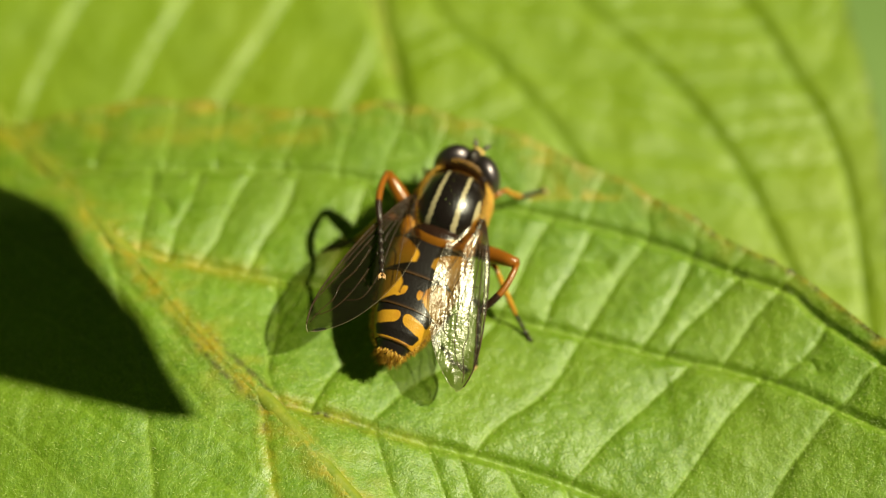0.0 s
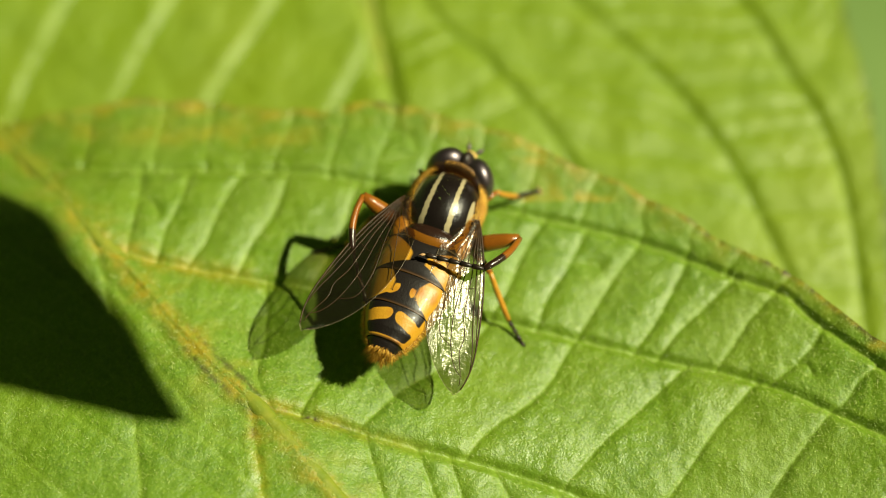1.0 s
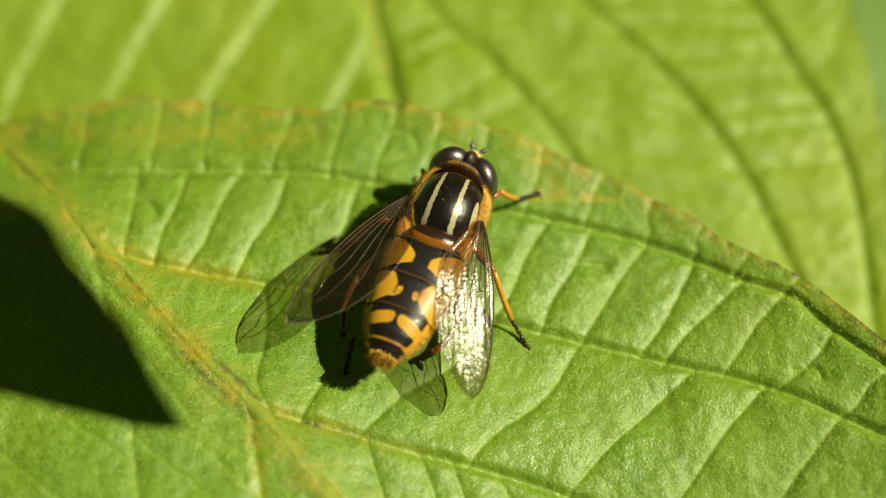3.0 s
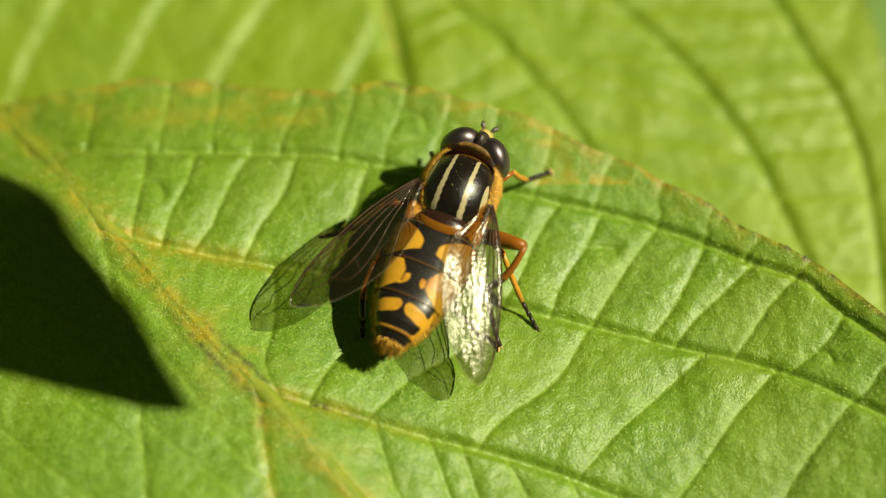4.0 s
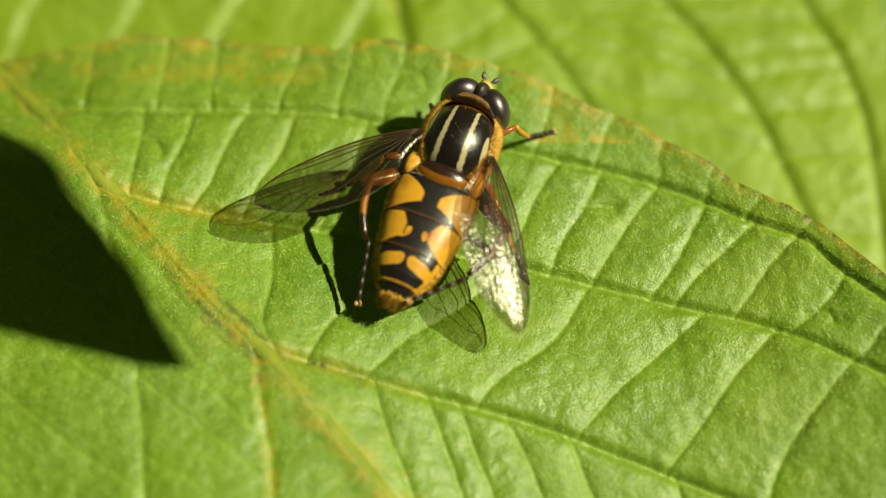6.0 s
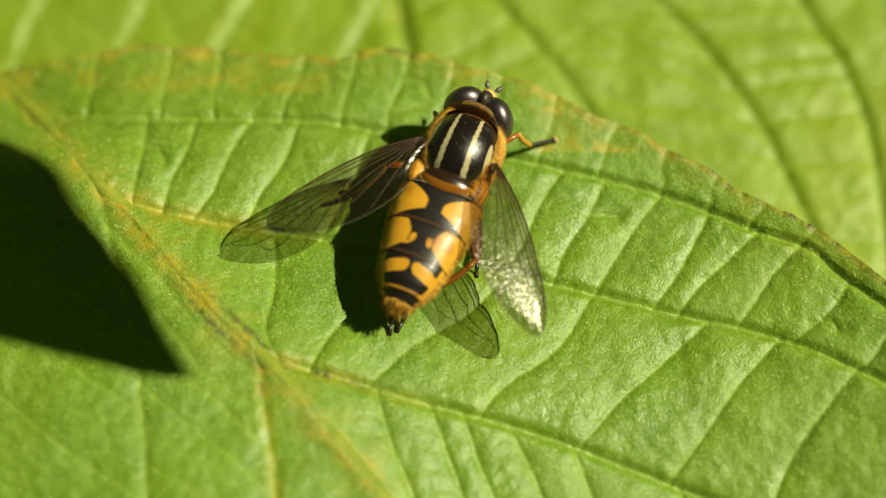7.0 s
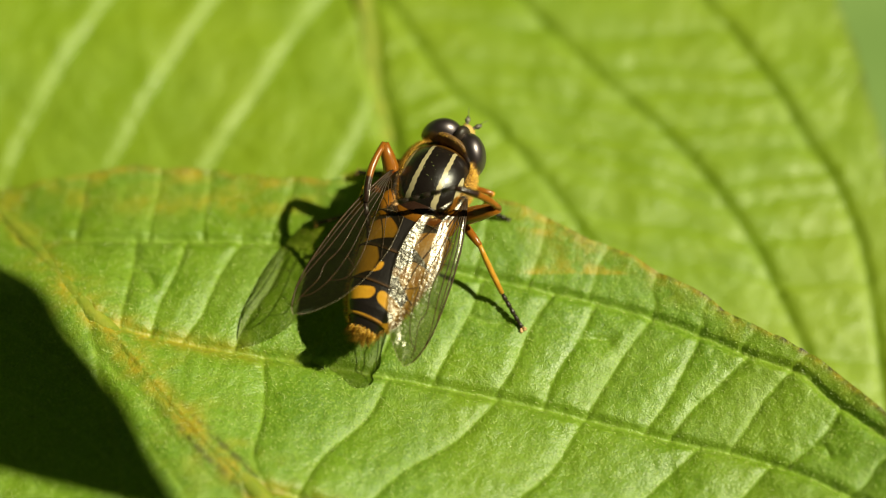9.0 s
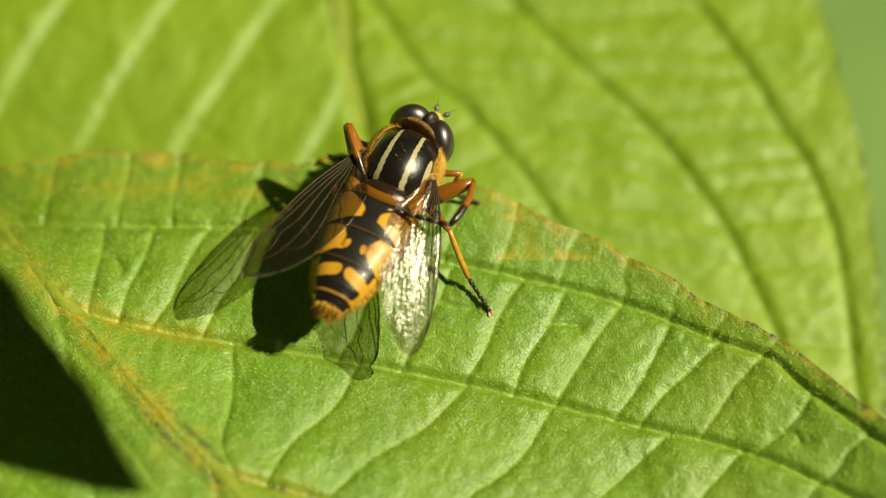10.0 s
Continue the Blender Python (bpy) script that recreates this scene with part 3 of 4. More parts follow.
def rounded(centre, radii, rows=40, columns=48, power=2.0):
    """A rounded body: verts by rings along y."""
    verts = []
    for i in range(rows):
        a = math.pi * (i + 0.02) / (rows - 0.96)
        y, r = -math.cos(a), math.sin(a) ** (2 / power)
        for k in range(columns):
            b = 2 * math.pi * k / columns
            verts.append((centre[0] + radii[0] * r * math.cos(b), centre[1] + radii[1] * y, centre[2] + radii[2] * r * math.sin(b)))
    faces = grid_faces(rows, columns, True)
    faces += [tuple(range(columns))[::-1], tuple(range((rows - 1) * columns, rows * columns))]
    return verts, faces


def spikes(roots, ways, size, width):
    """Fine tapering hairs from roots along ways."""
    verts, faces = [], []
    for p, w in zip(roots, ways):
        p, w = Vector(p), Vector(w).normalized()
        side = w.orthogonal().normalized()
        other = w.cross(side)
        n = len(verts)
        long = size * random.uniform(0.6, 1.2)
        for k in range(3):
            a = 2.094 * k
            verts.append(p + (side * math.cos(a) + other * math.sin(a)) * width)
        verts.append(p + w * long)
        faces += [(n, n + 1, n + 3), (n + 1, n + 2, n + 3), (n + 2, n, n + 3)]
    return verts, faces


def build_thorax():
    v, f = rounded((0, -0.08, 3.2), (1.84, 1.93, 1.75), 120, 160, 2.6)
    p = np.array(v)
    x, y, z = p.T
    wide = 1.82
    bands = np.zeros(len(p))
    for at, half in ((-0.62, 0.095), (0.60, 0.095)):
        centre = at * (1 - 0.06 * (y + 0.2))
        centre = centre + 0.010 * np.sin(y * 7 + at * 5) + 0.015 * np.sin(y * 19 + at)
        band = 1 - np.abs(x - centre) / (half * (1.1 - 0.32 * y / 1.6)) / 2
        bands = np.maximum(bands, np.where((y > -1.62) & (y < 1.42), band, 0))
    for at, half, start, end in ((-1.40, 0.08, -0.6, 1.1), (1.40, 0.12, -1.7, 0.4)):
        taper = half * np.sqrt(np.clip((y - start) * (end - y) * 4 / (end - start) ** 2, 0.001, 1))
        bands = np.maximum(bands, np.where((y > start) & (y < end), 1 - np.abs(x - at + 0.10 * np.sign(at) * y) / taper / 2, 0))
    bands = np.where(z > 3.4, bands, 0)
    flank = np.clip((np.abs(x) - 1.66) * 7, 0, 1) * (z > 2.6) + 0.9 * np.clip((y - 1.36 + 0.06 * x * x) * 4, 0, 1) * (z > 3.3)
    part("thorax", v, f, THORAX, FLY, "glossy black thorax with pale stripes", attributes={"mark": bands, "rim": np.clip(flank, 0, 1)})
    # fringe of golden hair along the flanks and the shoulders
    roots, ways = [], []
    for _ in range(7000):
        a = random.uniform(0, 2 * math.pi)
        tilt = random.uniform(-0.35, 0.62)
        y = random.uniform(-1.7, 1.95)
        r = (1 - abs((y - 0.05) / 2.02) ** 2.6) ** 0.42 if abs(y - 0.05) < 2.0 else 0.1
        s = 1 if a < math.pi else -1
        px, pz = s * 1.80 * r * math.cos(tilt), 3.2 + 1.72 * r * math.sin(tilt)
        roots.append((px, y, pz))
        ways.append((s * math.cos(tilt) + random.gauss(0, 0.5), 0.35 * y + random.gauss(0, 0.5), math.sin(tilt) + random.gauss(0.1, 0.5)))
    v, f = spikes(roots, ways, 0.27, 0.0085)
    tagged(part("thorax_fur", v, f, FUR_GOLD, FLY, "golden fur on the flanks"), kind="stuff")
    v, f = joined([rounded((x, y, 3.2 + 1.75 * math.sqrt(max(0.0, 1 - (x / 1.84) ** 2 - (y / 2.0) ** 2)) + 0.13), (0.014, 0.014, 0.014), 5, 6) for x, y in ((random.uniform(-0.7, 0.8), random.uniform(-0.6, 1.3)) for _ in range(22))])
    tagged(part("pollen_grain", v, f, HAIR_PALE, FLY, "scattered pale pollen grains"), kind="stuff")
    v, f = rounded((0, -2.0, 3.76), (1.30, 0.70, 0.66), 40, 56, 2.3)
    y = np.array(v)[:, 1]
    part("scutellum", v, f, SCUTELLUM, FLY, "shiny brown shield with an amber rim", attributes={"mark": np.clip(0.5 - (y + 2.22 - 0.22 * np.array(v)[:, 0] ** 2) * 3, 0, 1), "rim": np.zeros(len(v))})
    roots, ways = [], []
    for _ in range(420):
        a = random.uniform(math.pi, 2 * math.pi)
        roots.append((1.24 * math.cos(a), -2.0 + 0.58 * math.sin(a), 3.9 + random.uniform(-0.15, 0.2)))
        ways.append((math.cos(a), math.sin(a) - 0.3, 0.25 + random.gauss(0, 0.3)))
    v, f = spikes(roots, ways, 0.20, 0.008)
    tagged(part("scutellum_fur", v, f, FUR_GOLD, FLY), kind="stuff")
    for s in (-1, 1):
        v, f = rounded((s * 1.50, -1.78, 3.50), (0.48, 0.72, 0.36), 16, 20, 2.4)
        part("calypter", v, f, OCHRE, FLY, "ochre lobe at the wing root")
        v, f = rounded((s * 1.70, -0.62, 3.95), (0.20, 0.30, 0.24), 14, 18)
        q = [(random.uniform(-1, 1), random.uniform(-1, 1)) for _ in range(60)]
        tuft = spikes([(s * 1.70 + 0.15 * a, -0.62 + 0.24 * b, 4.05) for a, b in q], [(s * 0.5 + 0.6 * a, 0.2 + b, 0.7) for a, b in q], 0.34, 0.010)
        v, f = joined([(v, f), tuft])
        part("tegula", v, f, DARK_CHITIN, FLY, "black bristly knob at the wing root")


def build_head():
    v, f = rounded((0, 1.88, 3.40), (1.68, 0.29, 1.11), 30, 48, 2.6)
    v = [(x, y - 0.13 * x * x, z) for x, y, z in v]
    head = part("head", v, f, OCCIPUT, FLY, "brown dusted back of the head")
    v, f = rounded((0, 2.40, 3.46), (0.46, 0.60, 1.12), 30, 44, 2.4)
    part("frons", v, f, BROW, head, "dark brow between the eyes")
    for s in (-1, 1):
        v, f = rounded((s * 0.82, 2.30, 3.38), (0.94, 0.70, 1.19), 44, 56, 2.7)
        p = [(x, y - 0.16 * x * x, z) for x, y, z in v]
        part("eye", p, f, EYE_DARK, head, "large dark brown compound eye")
        base = Vector((s * 0.16, 2.98, 3.75))
        v, f = joined([tube([base, base + Vector((s * 0.05, 0.22, 0.05))], [0.07, 0.08]), tube([base + Vector((s * 0.05, 0.22, 0.05)), base + Vector((s * 0.14, 0.38, 0.04)), base + Vector((s * 0.22, 0.56, 0.0))], [0.07, 0.14, 0.08]), tube([base + Vector((s * 0.12, 0.40, 0.1)), base + Vector((s * 0.42, 0.86, 0.3))], [0.018, 0.007], 5)])
        part("antenna", v, f, ANTENNA, head, "short greyish antenna with a bristle")
    v, f = rounded((0, 2.92, 3.30), (0.42, 0.36, 0.82), 16, 20)
    part("face", v, f, FACE, head, "yellow face")
    roots, ways = [], []
    for _ in range(500):
        a = random.uniform(0, math.pi)
        roots.append((1.4 * math.cos(a), 1.78 - 0.25 * math.cos(a) ** 2 + random.uniform(-0.05, 0.1), 3.4 + 1.1 * math.sin(a)))
        ways.append((math.cos(a), -0.1 + random.gauss(0, 0.3), math.sin(a)))
    for _ in range(420):
        roots.append((random.uniform(-0.32, 0.32), 3.08, random.uniform(3.2, 3.9)))
        ways.append((random.gauss(0, 0.4), 1, random.gauss(0.2, 0.4)))
    v, f = spikes(roots, ways, 0.09, 0.008)
    tagged(part("head_fur", v, f, FUR_GOLD, head), kind="stuff")
    return head


# the abdomen: half width, half height and height of its axis by length
AB_S = (0.0, 0.08, 0.25, 0.5, 0.7, 0.80, 0.875, 0.89, 0.95, 1.0)
AB_W = (1.62, 1.92, 2.0, 1.76, 1.48, 1.25, 0.96, 0.82, 0.60, 0.15)
AB_H = (0.75, 0.95, 1.05, 1.02, 0.95, 0.87, 0.72, 0.60, 0.44, 0.10)
AB_Z = (3.25, 3.25, 3.2, 3.1, 2.98, 2.87, 2.77, 2.75, 2.66, 2.58)
AB_FRONT, AB_LONG = -2.0, 6.42


def abdomen_mark(segment, a, b):
    """How pale the back is at a (front to hind margin) and b (-1 to 1 across)."""
    c = np.abs(b)
    if segment == 1:
        inner = 0.20 + 0.66 * np.clip((0.46 - a) / 0.46, 0, 1) ** 1.6
        hind = 0.60 + 0.44 * c**1.3
        return np.clip(0.5 + np.minimum((c - inner) * 2.6, (hind - a) * 5), 0, 1)
    if segment == 2:
        inner = 0.34 + 0.16 * np.clip((0.3 - a) / 0.3, 0, 1) + 0.12 * np.clip((a - 0.50) / 0.2, 0, 1) ** 2
        big = np.minimum((c - inner) * 3, np.minimum((0.52 + 0.54 * c**1.2 - a) * 5, (a + 0.06) * 6))
        lobe = 0.5 - np.hypot((c - 0.24 - 0.18 * (a - 0.58)) / 0.16, (a - 0.52) / 0.30)
        bridge = 0.4 - np.hypot((c - 0.40) / 0.26, (a - 0.68) / 0.14)
        return np.clip(0.5 + np.maximum(np.maximum(big, lobe * 1.3), np.where(b < 0, bridge, bridge - 0.3) * 1.5), 0, 1)
    if segment == 3:
        return np.clip(0.5 + (0.17 - np.hypot(np.maximum(np.abs(c - 0.46) - 0.22, 0) * 0.9, (a - 0.38 - 0.24 * (c - 0.45)) * 0.95)) * 7, 0, 1) + np.clip((c - 0.88) * 6 + 0.5, 0, 1) + np.clip((a - 0.90) * 10 + 0.3, 0, 0.62)
    if segment == 4:
        return np.zeros(a.shape)
    return np.zeros(a.shape)


def build_abdomen():
    cuts = (0.0, 0.07, 0.37, 0.63, 0.88, 1.0)
    columns = 96
    base = None
    for segment in range(5):
        s0, s1 = cuts[segment], cuts[segment + 1]
        rows = 12 if segment in (0,) else 44
        verts, a_of, b_of = [], [], []
        for i in range(rows):
            a = i / (rows - 1)
            s = s0 + (s1 - s0) * a
            w, h, z = (np.interp(s, AB_S, q) for q in (AB_W, AB_H, AB_Z))
            lip = 0.035 * math.exp(-((1 - a) / 0.08) ** 2) - 0.03 * math.exp(-(a / 0.08) ** 2)
            for k in range(columns):
                t = 2 * math.pi * k / columns
                cx, cz = math.cos(t), math.sin(t)
                px = (w + lip) * math.copysign(abs(cx) ** 0.85, cx)
                pz = z + (h + lip) * math.copysign(abs(cz) ** 0.95, cz)
                verts.append((px, AB_FRONT - AB_LONG * s, pz))
                a_of.append(a)
                b_of.append(px / (w + 1e-6))
        a_of, b_of = np.array(a_of), np.array(b_of)
        mark = abdomen_mark(segment, a_of, b_of)
        low = np.array(verts)[:, 2] < np.interp((AB_FRONT - np.array(verts)[:, 1]) / AB_LONG, AB_S, AB_Z) - 0.2
        mark = np.where(low, 0.5 * mark + 0.3, np.clip(mark, 0, 1))
        if segment == 0:
            mark = np.clip(0.5 + (a_of - 0.75) * 4, 0, 1)
        rim = np.clip(1.1 * np.exp(-((1 - a_of) / 0.045) ** 2), 0, 1) * np.clip((0.9 - np.abs(b_of)) * 6, 0, 1) * (segment in (1, 2, 3))
        faces = grid_faces(rows, columns, True)
        if segment == 4:
            faces.append(tuple(range((rows - 1) * columns, rows * columns)))
        if segment == 0:
            faces.append(tuple(range(columns))[::-1])
        paint = {"mark": mark, "rim": np.clip(rim, 0, 1)}
        if base is None:
            base = part("abdomen", verts, faces, DUSTY, FLY, "dusty grey collar of the abdomen", attributes=paint)
        else:
            part("tergite", verts, faces, TERGITE, base, "black and yellow abdomen plate", attributes=paint)
    roots, ways = [], []
    for _ in range(2600):
        s = random.uniform(0.05, 0.97)
        w, h, z = (float(np.interp(s, AB_S, q)) for q in (AB_W, AB_H, AB_Z))
        side = random.choice((-1, 1))
        t = random.uniform(-0.35, 0.25)
        back = 0.35 + 1.1 * max(0, s - 0.8) / 0.2
        roots.append((side * w * math.cos(t) * 0.99, AB_FRONT - AB_LONG * s, z + h * math.sin(t) * 0.98))
        ways.append((side * math.cos(t) + random.gauss(0, 0.2), -back + random.gauss(0, 0.25), math.sin(t) + random.gauss(0, 0.2)))
    for _ in range(420):
        s = random.uniform(0.93, 1.0)
        w, h, z = (float(np.interp(s, AB_S, q)) for q in (AB_W, AB_H, AB_Z))
        t = random.uniform(0, math.pi)
        roots.append((w * math.cos(t), AB_FRONT - AB_LONG * s, z + h * math.sin(t)))
        ways.append((math.cos(t) * 0.6 + random.gauss(0, 0.2), -1.5, math.sin(t) * 0.8 + random.gauss(0, 0.2)))
    v, f = joined([spikes(roots[:2600], ways[:2600], 0.27, 0.011), spikes(roots[2600:], ways[2600:], 0.55, 0.018)])
    tagged(part("abdomen_fur", v, f, FUR_GOLD, base, "short golden fringe"), kind="stuff")
    return base


WING_LONG = 8.45


def wing_edge(u):
    """Front and hind edge of the right wing at u from root to tip; the wing lies along -y, its front edge on +x."""
    front = 0.30 + 0.40 * math.sin(math.pi * u**0.8)
    hind = -0.12 - 1.98 * min(1.0, 0.15 + u / 0.2) * math.sin(math.pi * min(1, 0.06 + 0.72 * u) ** 0.8) ** 1.15
    close = max(0.0, (u - 0.70) / 0.30)
    shrink = math.sqrt(max(0.0, 1 - close**2.7))
    centre = -0.42
    return centre + (front - centre) * shrink, centre + (hind - centre) * shrink


def wing_place(u, v, s):
    """A place on the membrane; v from 0 at the front edge to 1 at the hind one, s is the side."""
    u, v = min(max(u, 0.0), 1.0), min(max(v, 0.0), 1.0)
    front, hind = wing_edge(u)
    x = front + (hind - front) * v
    z = 0.10 * math.sin(math.pi * v) * math.sin(math.pi * min(1, u + 0.1)) + (0.008 + 0.05 * (1 - u) ** 2) * math.sin(v * 13 + 2.5 * u) * min(1, 6 * u) - 0.85 * u * u + 0.34 * v**2.2 * min(1.0, u / 0.3)
    return (s * x, -WING_LONG * u, z)


def build_wing(s):
    rows, columns = 60, 26
    verts = [wing_place(i / (rows - 1), k / (columns - 1), s) for i in range(rows) for k in range(columns)]
    hem = np.outer(np.clip(np.linspace(0, 1, rows) * 3 - 0.6, 0, 1), np.linspace(0, 1, columns) ** 2.2).ravel()
    wing = part("wing", verts, grid_faces(rows, columns), MEMBRANE, FLY, "clear glossy wing with brown veins", attributes={"hem": hem})
    lines = [
        [(0.0, 0.02), (0.3, 0.0), (0.6, 0.0), (0.85, 0.0), (0.97, 0.02)],
        [(0.0, 0.10), (0.3, 0.07), (0.6, 0.05), (0.72, 0.01)],
        [(0.02, 0.15), (0.3, 0.14), (0.6, 0.13), (0.86, 0.02)],
        [(0.02, 0.2), (0.3, 0.22), (0.55, 0.30), (0.68, 0.26), (0.78, 0.34), (0.95, 0.2)],
        [(0.02, 0.25), (0.28, 0.33), (0.55, 0.48), (0.76, 0.52), (0.86, 0.42), (0.9, 0.2)],
        [(0.05, 0.30), (0.28, 0.45), (0.5, 0.66), (0.66, 0.74), (0.72, 0.60), (0.74, 0.50)],
        [(0.05, 0.36), (0.2, 0.58), (0.36, 0.80), (0.48, 0.98)],
        [(0.05, 0.42), (0.15, 0.7), (0.24, 0.96)],
        [(0.40, 0.17), (0.41, 0.40)],
        [(0.30, 0.34), (0.33, 0.52)],
        [(0.57, 0.50), (0.60, 0.72)],
        [(0.9, 0.0), (0.96, 0.0), (0.985, 0.0), (0.998, 0.0), (1.0, 0.5), (0.998, 1.0), (0.985, 1.0), (0.96, 1.0), (0.9, 1.0), (0.8, 1.0), (0.5, 1.0), (0.2, 1.0)],
    ]
    thick = (0.048, 0.03, 0.032, 0.026, 0.025, 0.022, 0.02, 0.016, 0.021, 0.018, 0.018, 0.010)
    pieces = []
    for line, r in zip(lines, thick):
        pts = [wing_place(float(u), float(v), s) for u, v in smooth_line(line, 7)]
        pieces.append(tube(pts, np.linspace(r * 1.1, r * 0.7, len(pts)), 5))
    for v, f in pieces[:-1]:
        part("vein", v, f, VEIN_BROWN, wing, "dark brown wing vein")
    part("margin", *pieces[-1], MARGIN, wing, "pale hind margin")
    return wing


def limb(length, radii, bend, material, name, label, bristles=0, amber=(0.0, 1.0)):
    """A limb piece from its joint at the origin along +y, bowed by bend towards +z."""
    n = len(radii)
    line = [(0, length * i / (n - 1), bend * math.sin(math.pi * i / (n - 1))) for i in range(n)]
    pieces = [tube(line, radii, 10)]
    if bristles:
        roots, ways = [], []
        for _ in range(bristles):
            i = random.uniform(0.05, 0.97)
            a = random.uniform(0, 2 * math.pi)
            r = float(np.interp(i, np.linspace(0, 1, n), radii))
            roots.append((r * math.cos(a), length * i, bend * math.sin(math.pi * i) + r * math.sin(a)))
            ways.append((math.cos(a), 0.8, math.sin(a)))
        pieces.append(spikes(roots, ways, 0.13, 0.008))
    v, f = joined(pieces)
    y = np.array([tuple(q) for q in v])[:, 1] / length
    mark = np.clip(0.5 + (y - amber[0]) * 5, 0, 1) * np.clip(0.5 + (amber[1] - y) * 5, 0, 1)
    return part(name, v, f, material, FLY, label, attributes={"mark": mark, "rim": np.zeros(len(v))})


def foot(length, thick):
    """Five short black joints and a pale pad with claws."""
    pieces = []
    n = 5
    for i in range(n):
        y0, y1 = length * (0.0 + 0.19 * i), length * (0.19 * i + 0.185)
        pieces.append(tube([(0, y0, 0), (0, (y0 + y1) / 2, 0), (0, y1, 0)], [thick * 0.7, thick * 0.95, thick * 1.1], 8))
    roots = [(random.uniform(-1, 1) * thick, random.uniform(0.05, 0.95) * length, -thick * 0.5) for _ in range(70)]
    ways = [(random.gauss(0, 0.6), 0.8, -0.5 + random.gauss(0, 0.4)) for _ in roots]
    pieces.append(spikes(roots, ways, 0.1, 0.007))
    v, f = joined(pieces)
    tarsus = part("tarsus", v, f, BLACK_LEG, FLY, "black jointed foot")
    claws = [tube([(s * 0.04, length * 0.95, 0), (s * 0.15, length * 1.0, 0.02), (s * 0.17, length * 1.06, -0.08)], [0.05, 0.035, 0.01], 6) for s in (-1, 1)]
    pads = [rounded((s * 0.09, length * 1.01, -0.03), (0.08, 0.10, 0.04), 8, 10) for s in (-1, 1)]
    v, f = joined(claws + pads)
    part("claw", v, f, PAD, tarsus, "pale foot pad with claws")
    return tarsus


LEGS = {
    "right_hind": ((1.0, -1.35, 2.3), (3.5, 3.0, 3.0)),
    "left_hind": ((-1.0, -1.35, 2.3), (3.5, 3.0, 3.0)),
    "right_mid": ((1.1, -0.4, 2.1), (2.5, 2.7, 2.0)),
    "left_mid": ((-1.1, -0.4, 2.1), (2.5, 2.7, 2.0)),
    "right_fore": ((0.8, 0.9, 2.1), (1.9, 1.9, 1.5)),
    "left_fore": ((-0.8, 0.9, 2.1), (1.9, 1.9, 1.5)),
}


def build_leg(which):
    hip, (fe, ti, ta) = LEGS[which]
    if "hind" in which:
        femur = limb(fe, [0.18, 0.30, 0.38, 0.41, 0.39, 0.33, 0.23], 0.08, AMBER_LEG, "femur", "thick dark hind thigh with an amber end", 60, (0.52, 1.3))
        tibia = limb(ti, [0.15, 0.15, 0.16, 0.17, 0.18, 0.18, 0.17, 0.13], -0.32, AMBER_LEG, "tibia", "curved amber shin with a dark end", 70, (-0.3, 0.6))
        tarsus = foot(ta, 0.12)
    else:
        k = 0.8 if "fore" in which else 1.0
        femur = limb(fe, [0.13 * k, 0.2 * k, 0.22 * k, 0.2 * k, 0.14 * k], 0.03, AMBER_LEG, "femur", "amber thigh with a dark base", 30, (0.25, 1.3))
        tibia = limb(ti, [0.11, 0.13, 0.14, 0.14, 0.135, 0.12], 0.08, YELLOW_LEG, "tibia", "yellow shin", 50)
        tarsus = foot(ta, 0.11)
    return femur, tibia, tarsus


build_thorax()
HEAD = build_head()
ABDOMEN = build_abdomen()
WINGS = {s: build_wing(s) for s in (-1, 1)}
LEG_PARTS = {which: build_leg(which) for which in LEGS}

# ---- how the fly moves, in its own space (mm); seconds first ----
RIGHT_HIND_KNEE = [(0, 4, -1.9, 4), (0.5, 4.2, -1.3, 3.5), (1, 3.8, -0.4, 4), (1.5, 4.1, -2.5, 4), (2, 3.8, -1.5, 4), (2.5, 3.4, -3.9, 3), (2.7, 1.8, -4.1, 2), (3.8, 4, -4.8, 3), (4, 3.5, -1.7, 4), (4.5, 3.8, -2.7, 3.5), (5, 3.4, -0, 4), (5.5, 4, -1.3, 4), (6.8, 2, -4.1, 2.6), (7, 2, -4.1, 2.6), (7.2, 4, -4.4, 3), (7.5, 3.7, -4.2, 3), (7.8, 3.1, -3.5, 3), (8, 3.6, -3.1, 3), (8.5, 3.5, 0.3, 3.5), (9, 3.8, -0.3, 5), (9.5, 3.6, 0, 4.5), (10, 3.5, 0.6, 4.2)]
RIGHT_HIND_ANKLE = [(0, 3.1, -4.1, 3.5), (0.5, 3.6, 1.2, 4.5), (1, 2.9, -2.8, 5.2), (1.5, 3.7, -4.3, 4.2), (2, 3.3, -4.5, 4.5), (2.5, 3.6, -6.8, 2.5), (2.7, 0.9, -5.7, 1.5), (3.8, 4.2, -6, 2), (4, 3, -3, 3), (4.5, 3.2, -5.1, 2), (5, 2.2, -1, 3), (5.5, 3.8, -3.2, 4), (6.8, -0.1, -7.1, 2), (7, -0.1, -7.1, 2), (7.2, 4.2, -6.3, 2), (7.5, 3, -5.4, 2.2), (7.8, 2.2, -4.7, 2.2), (8, 3.4, -4.9, 2.2), (8.5, 2.3, -1.8, 3), (9, 2, -1, 6), (9.5, 3.1, -2.8, 4.8), (10, 3.3, -1.2, 4.6)]
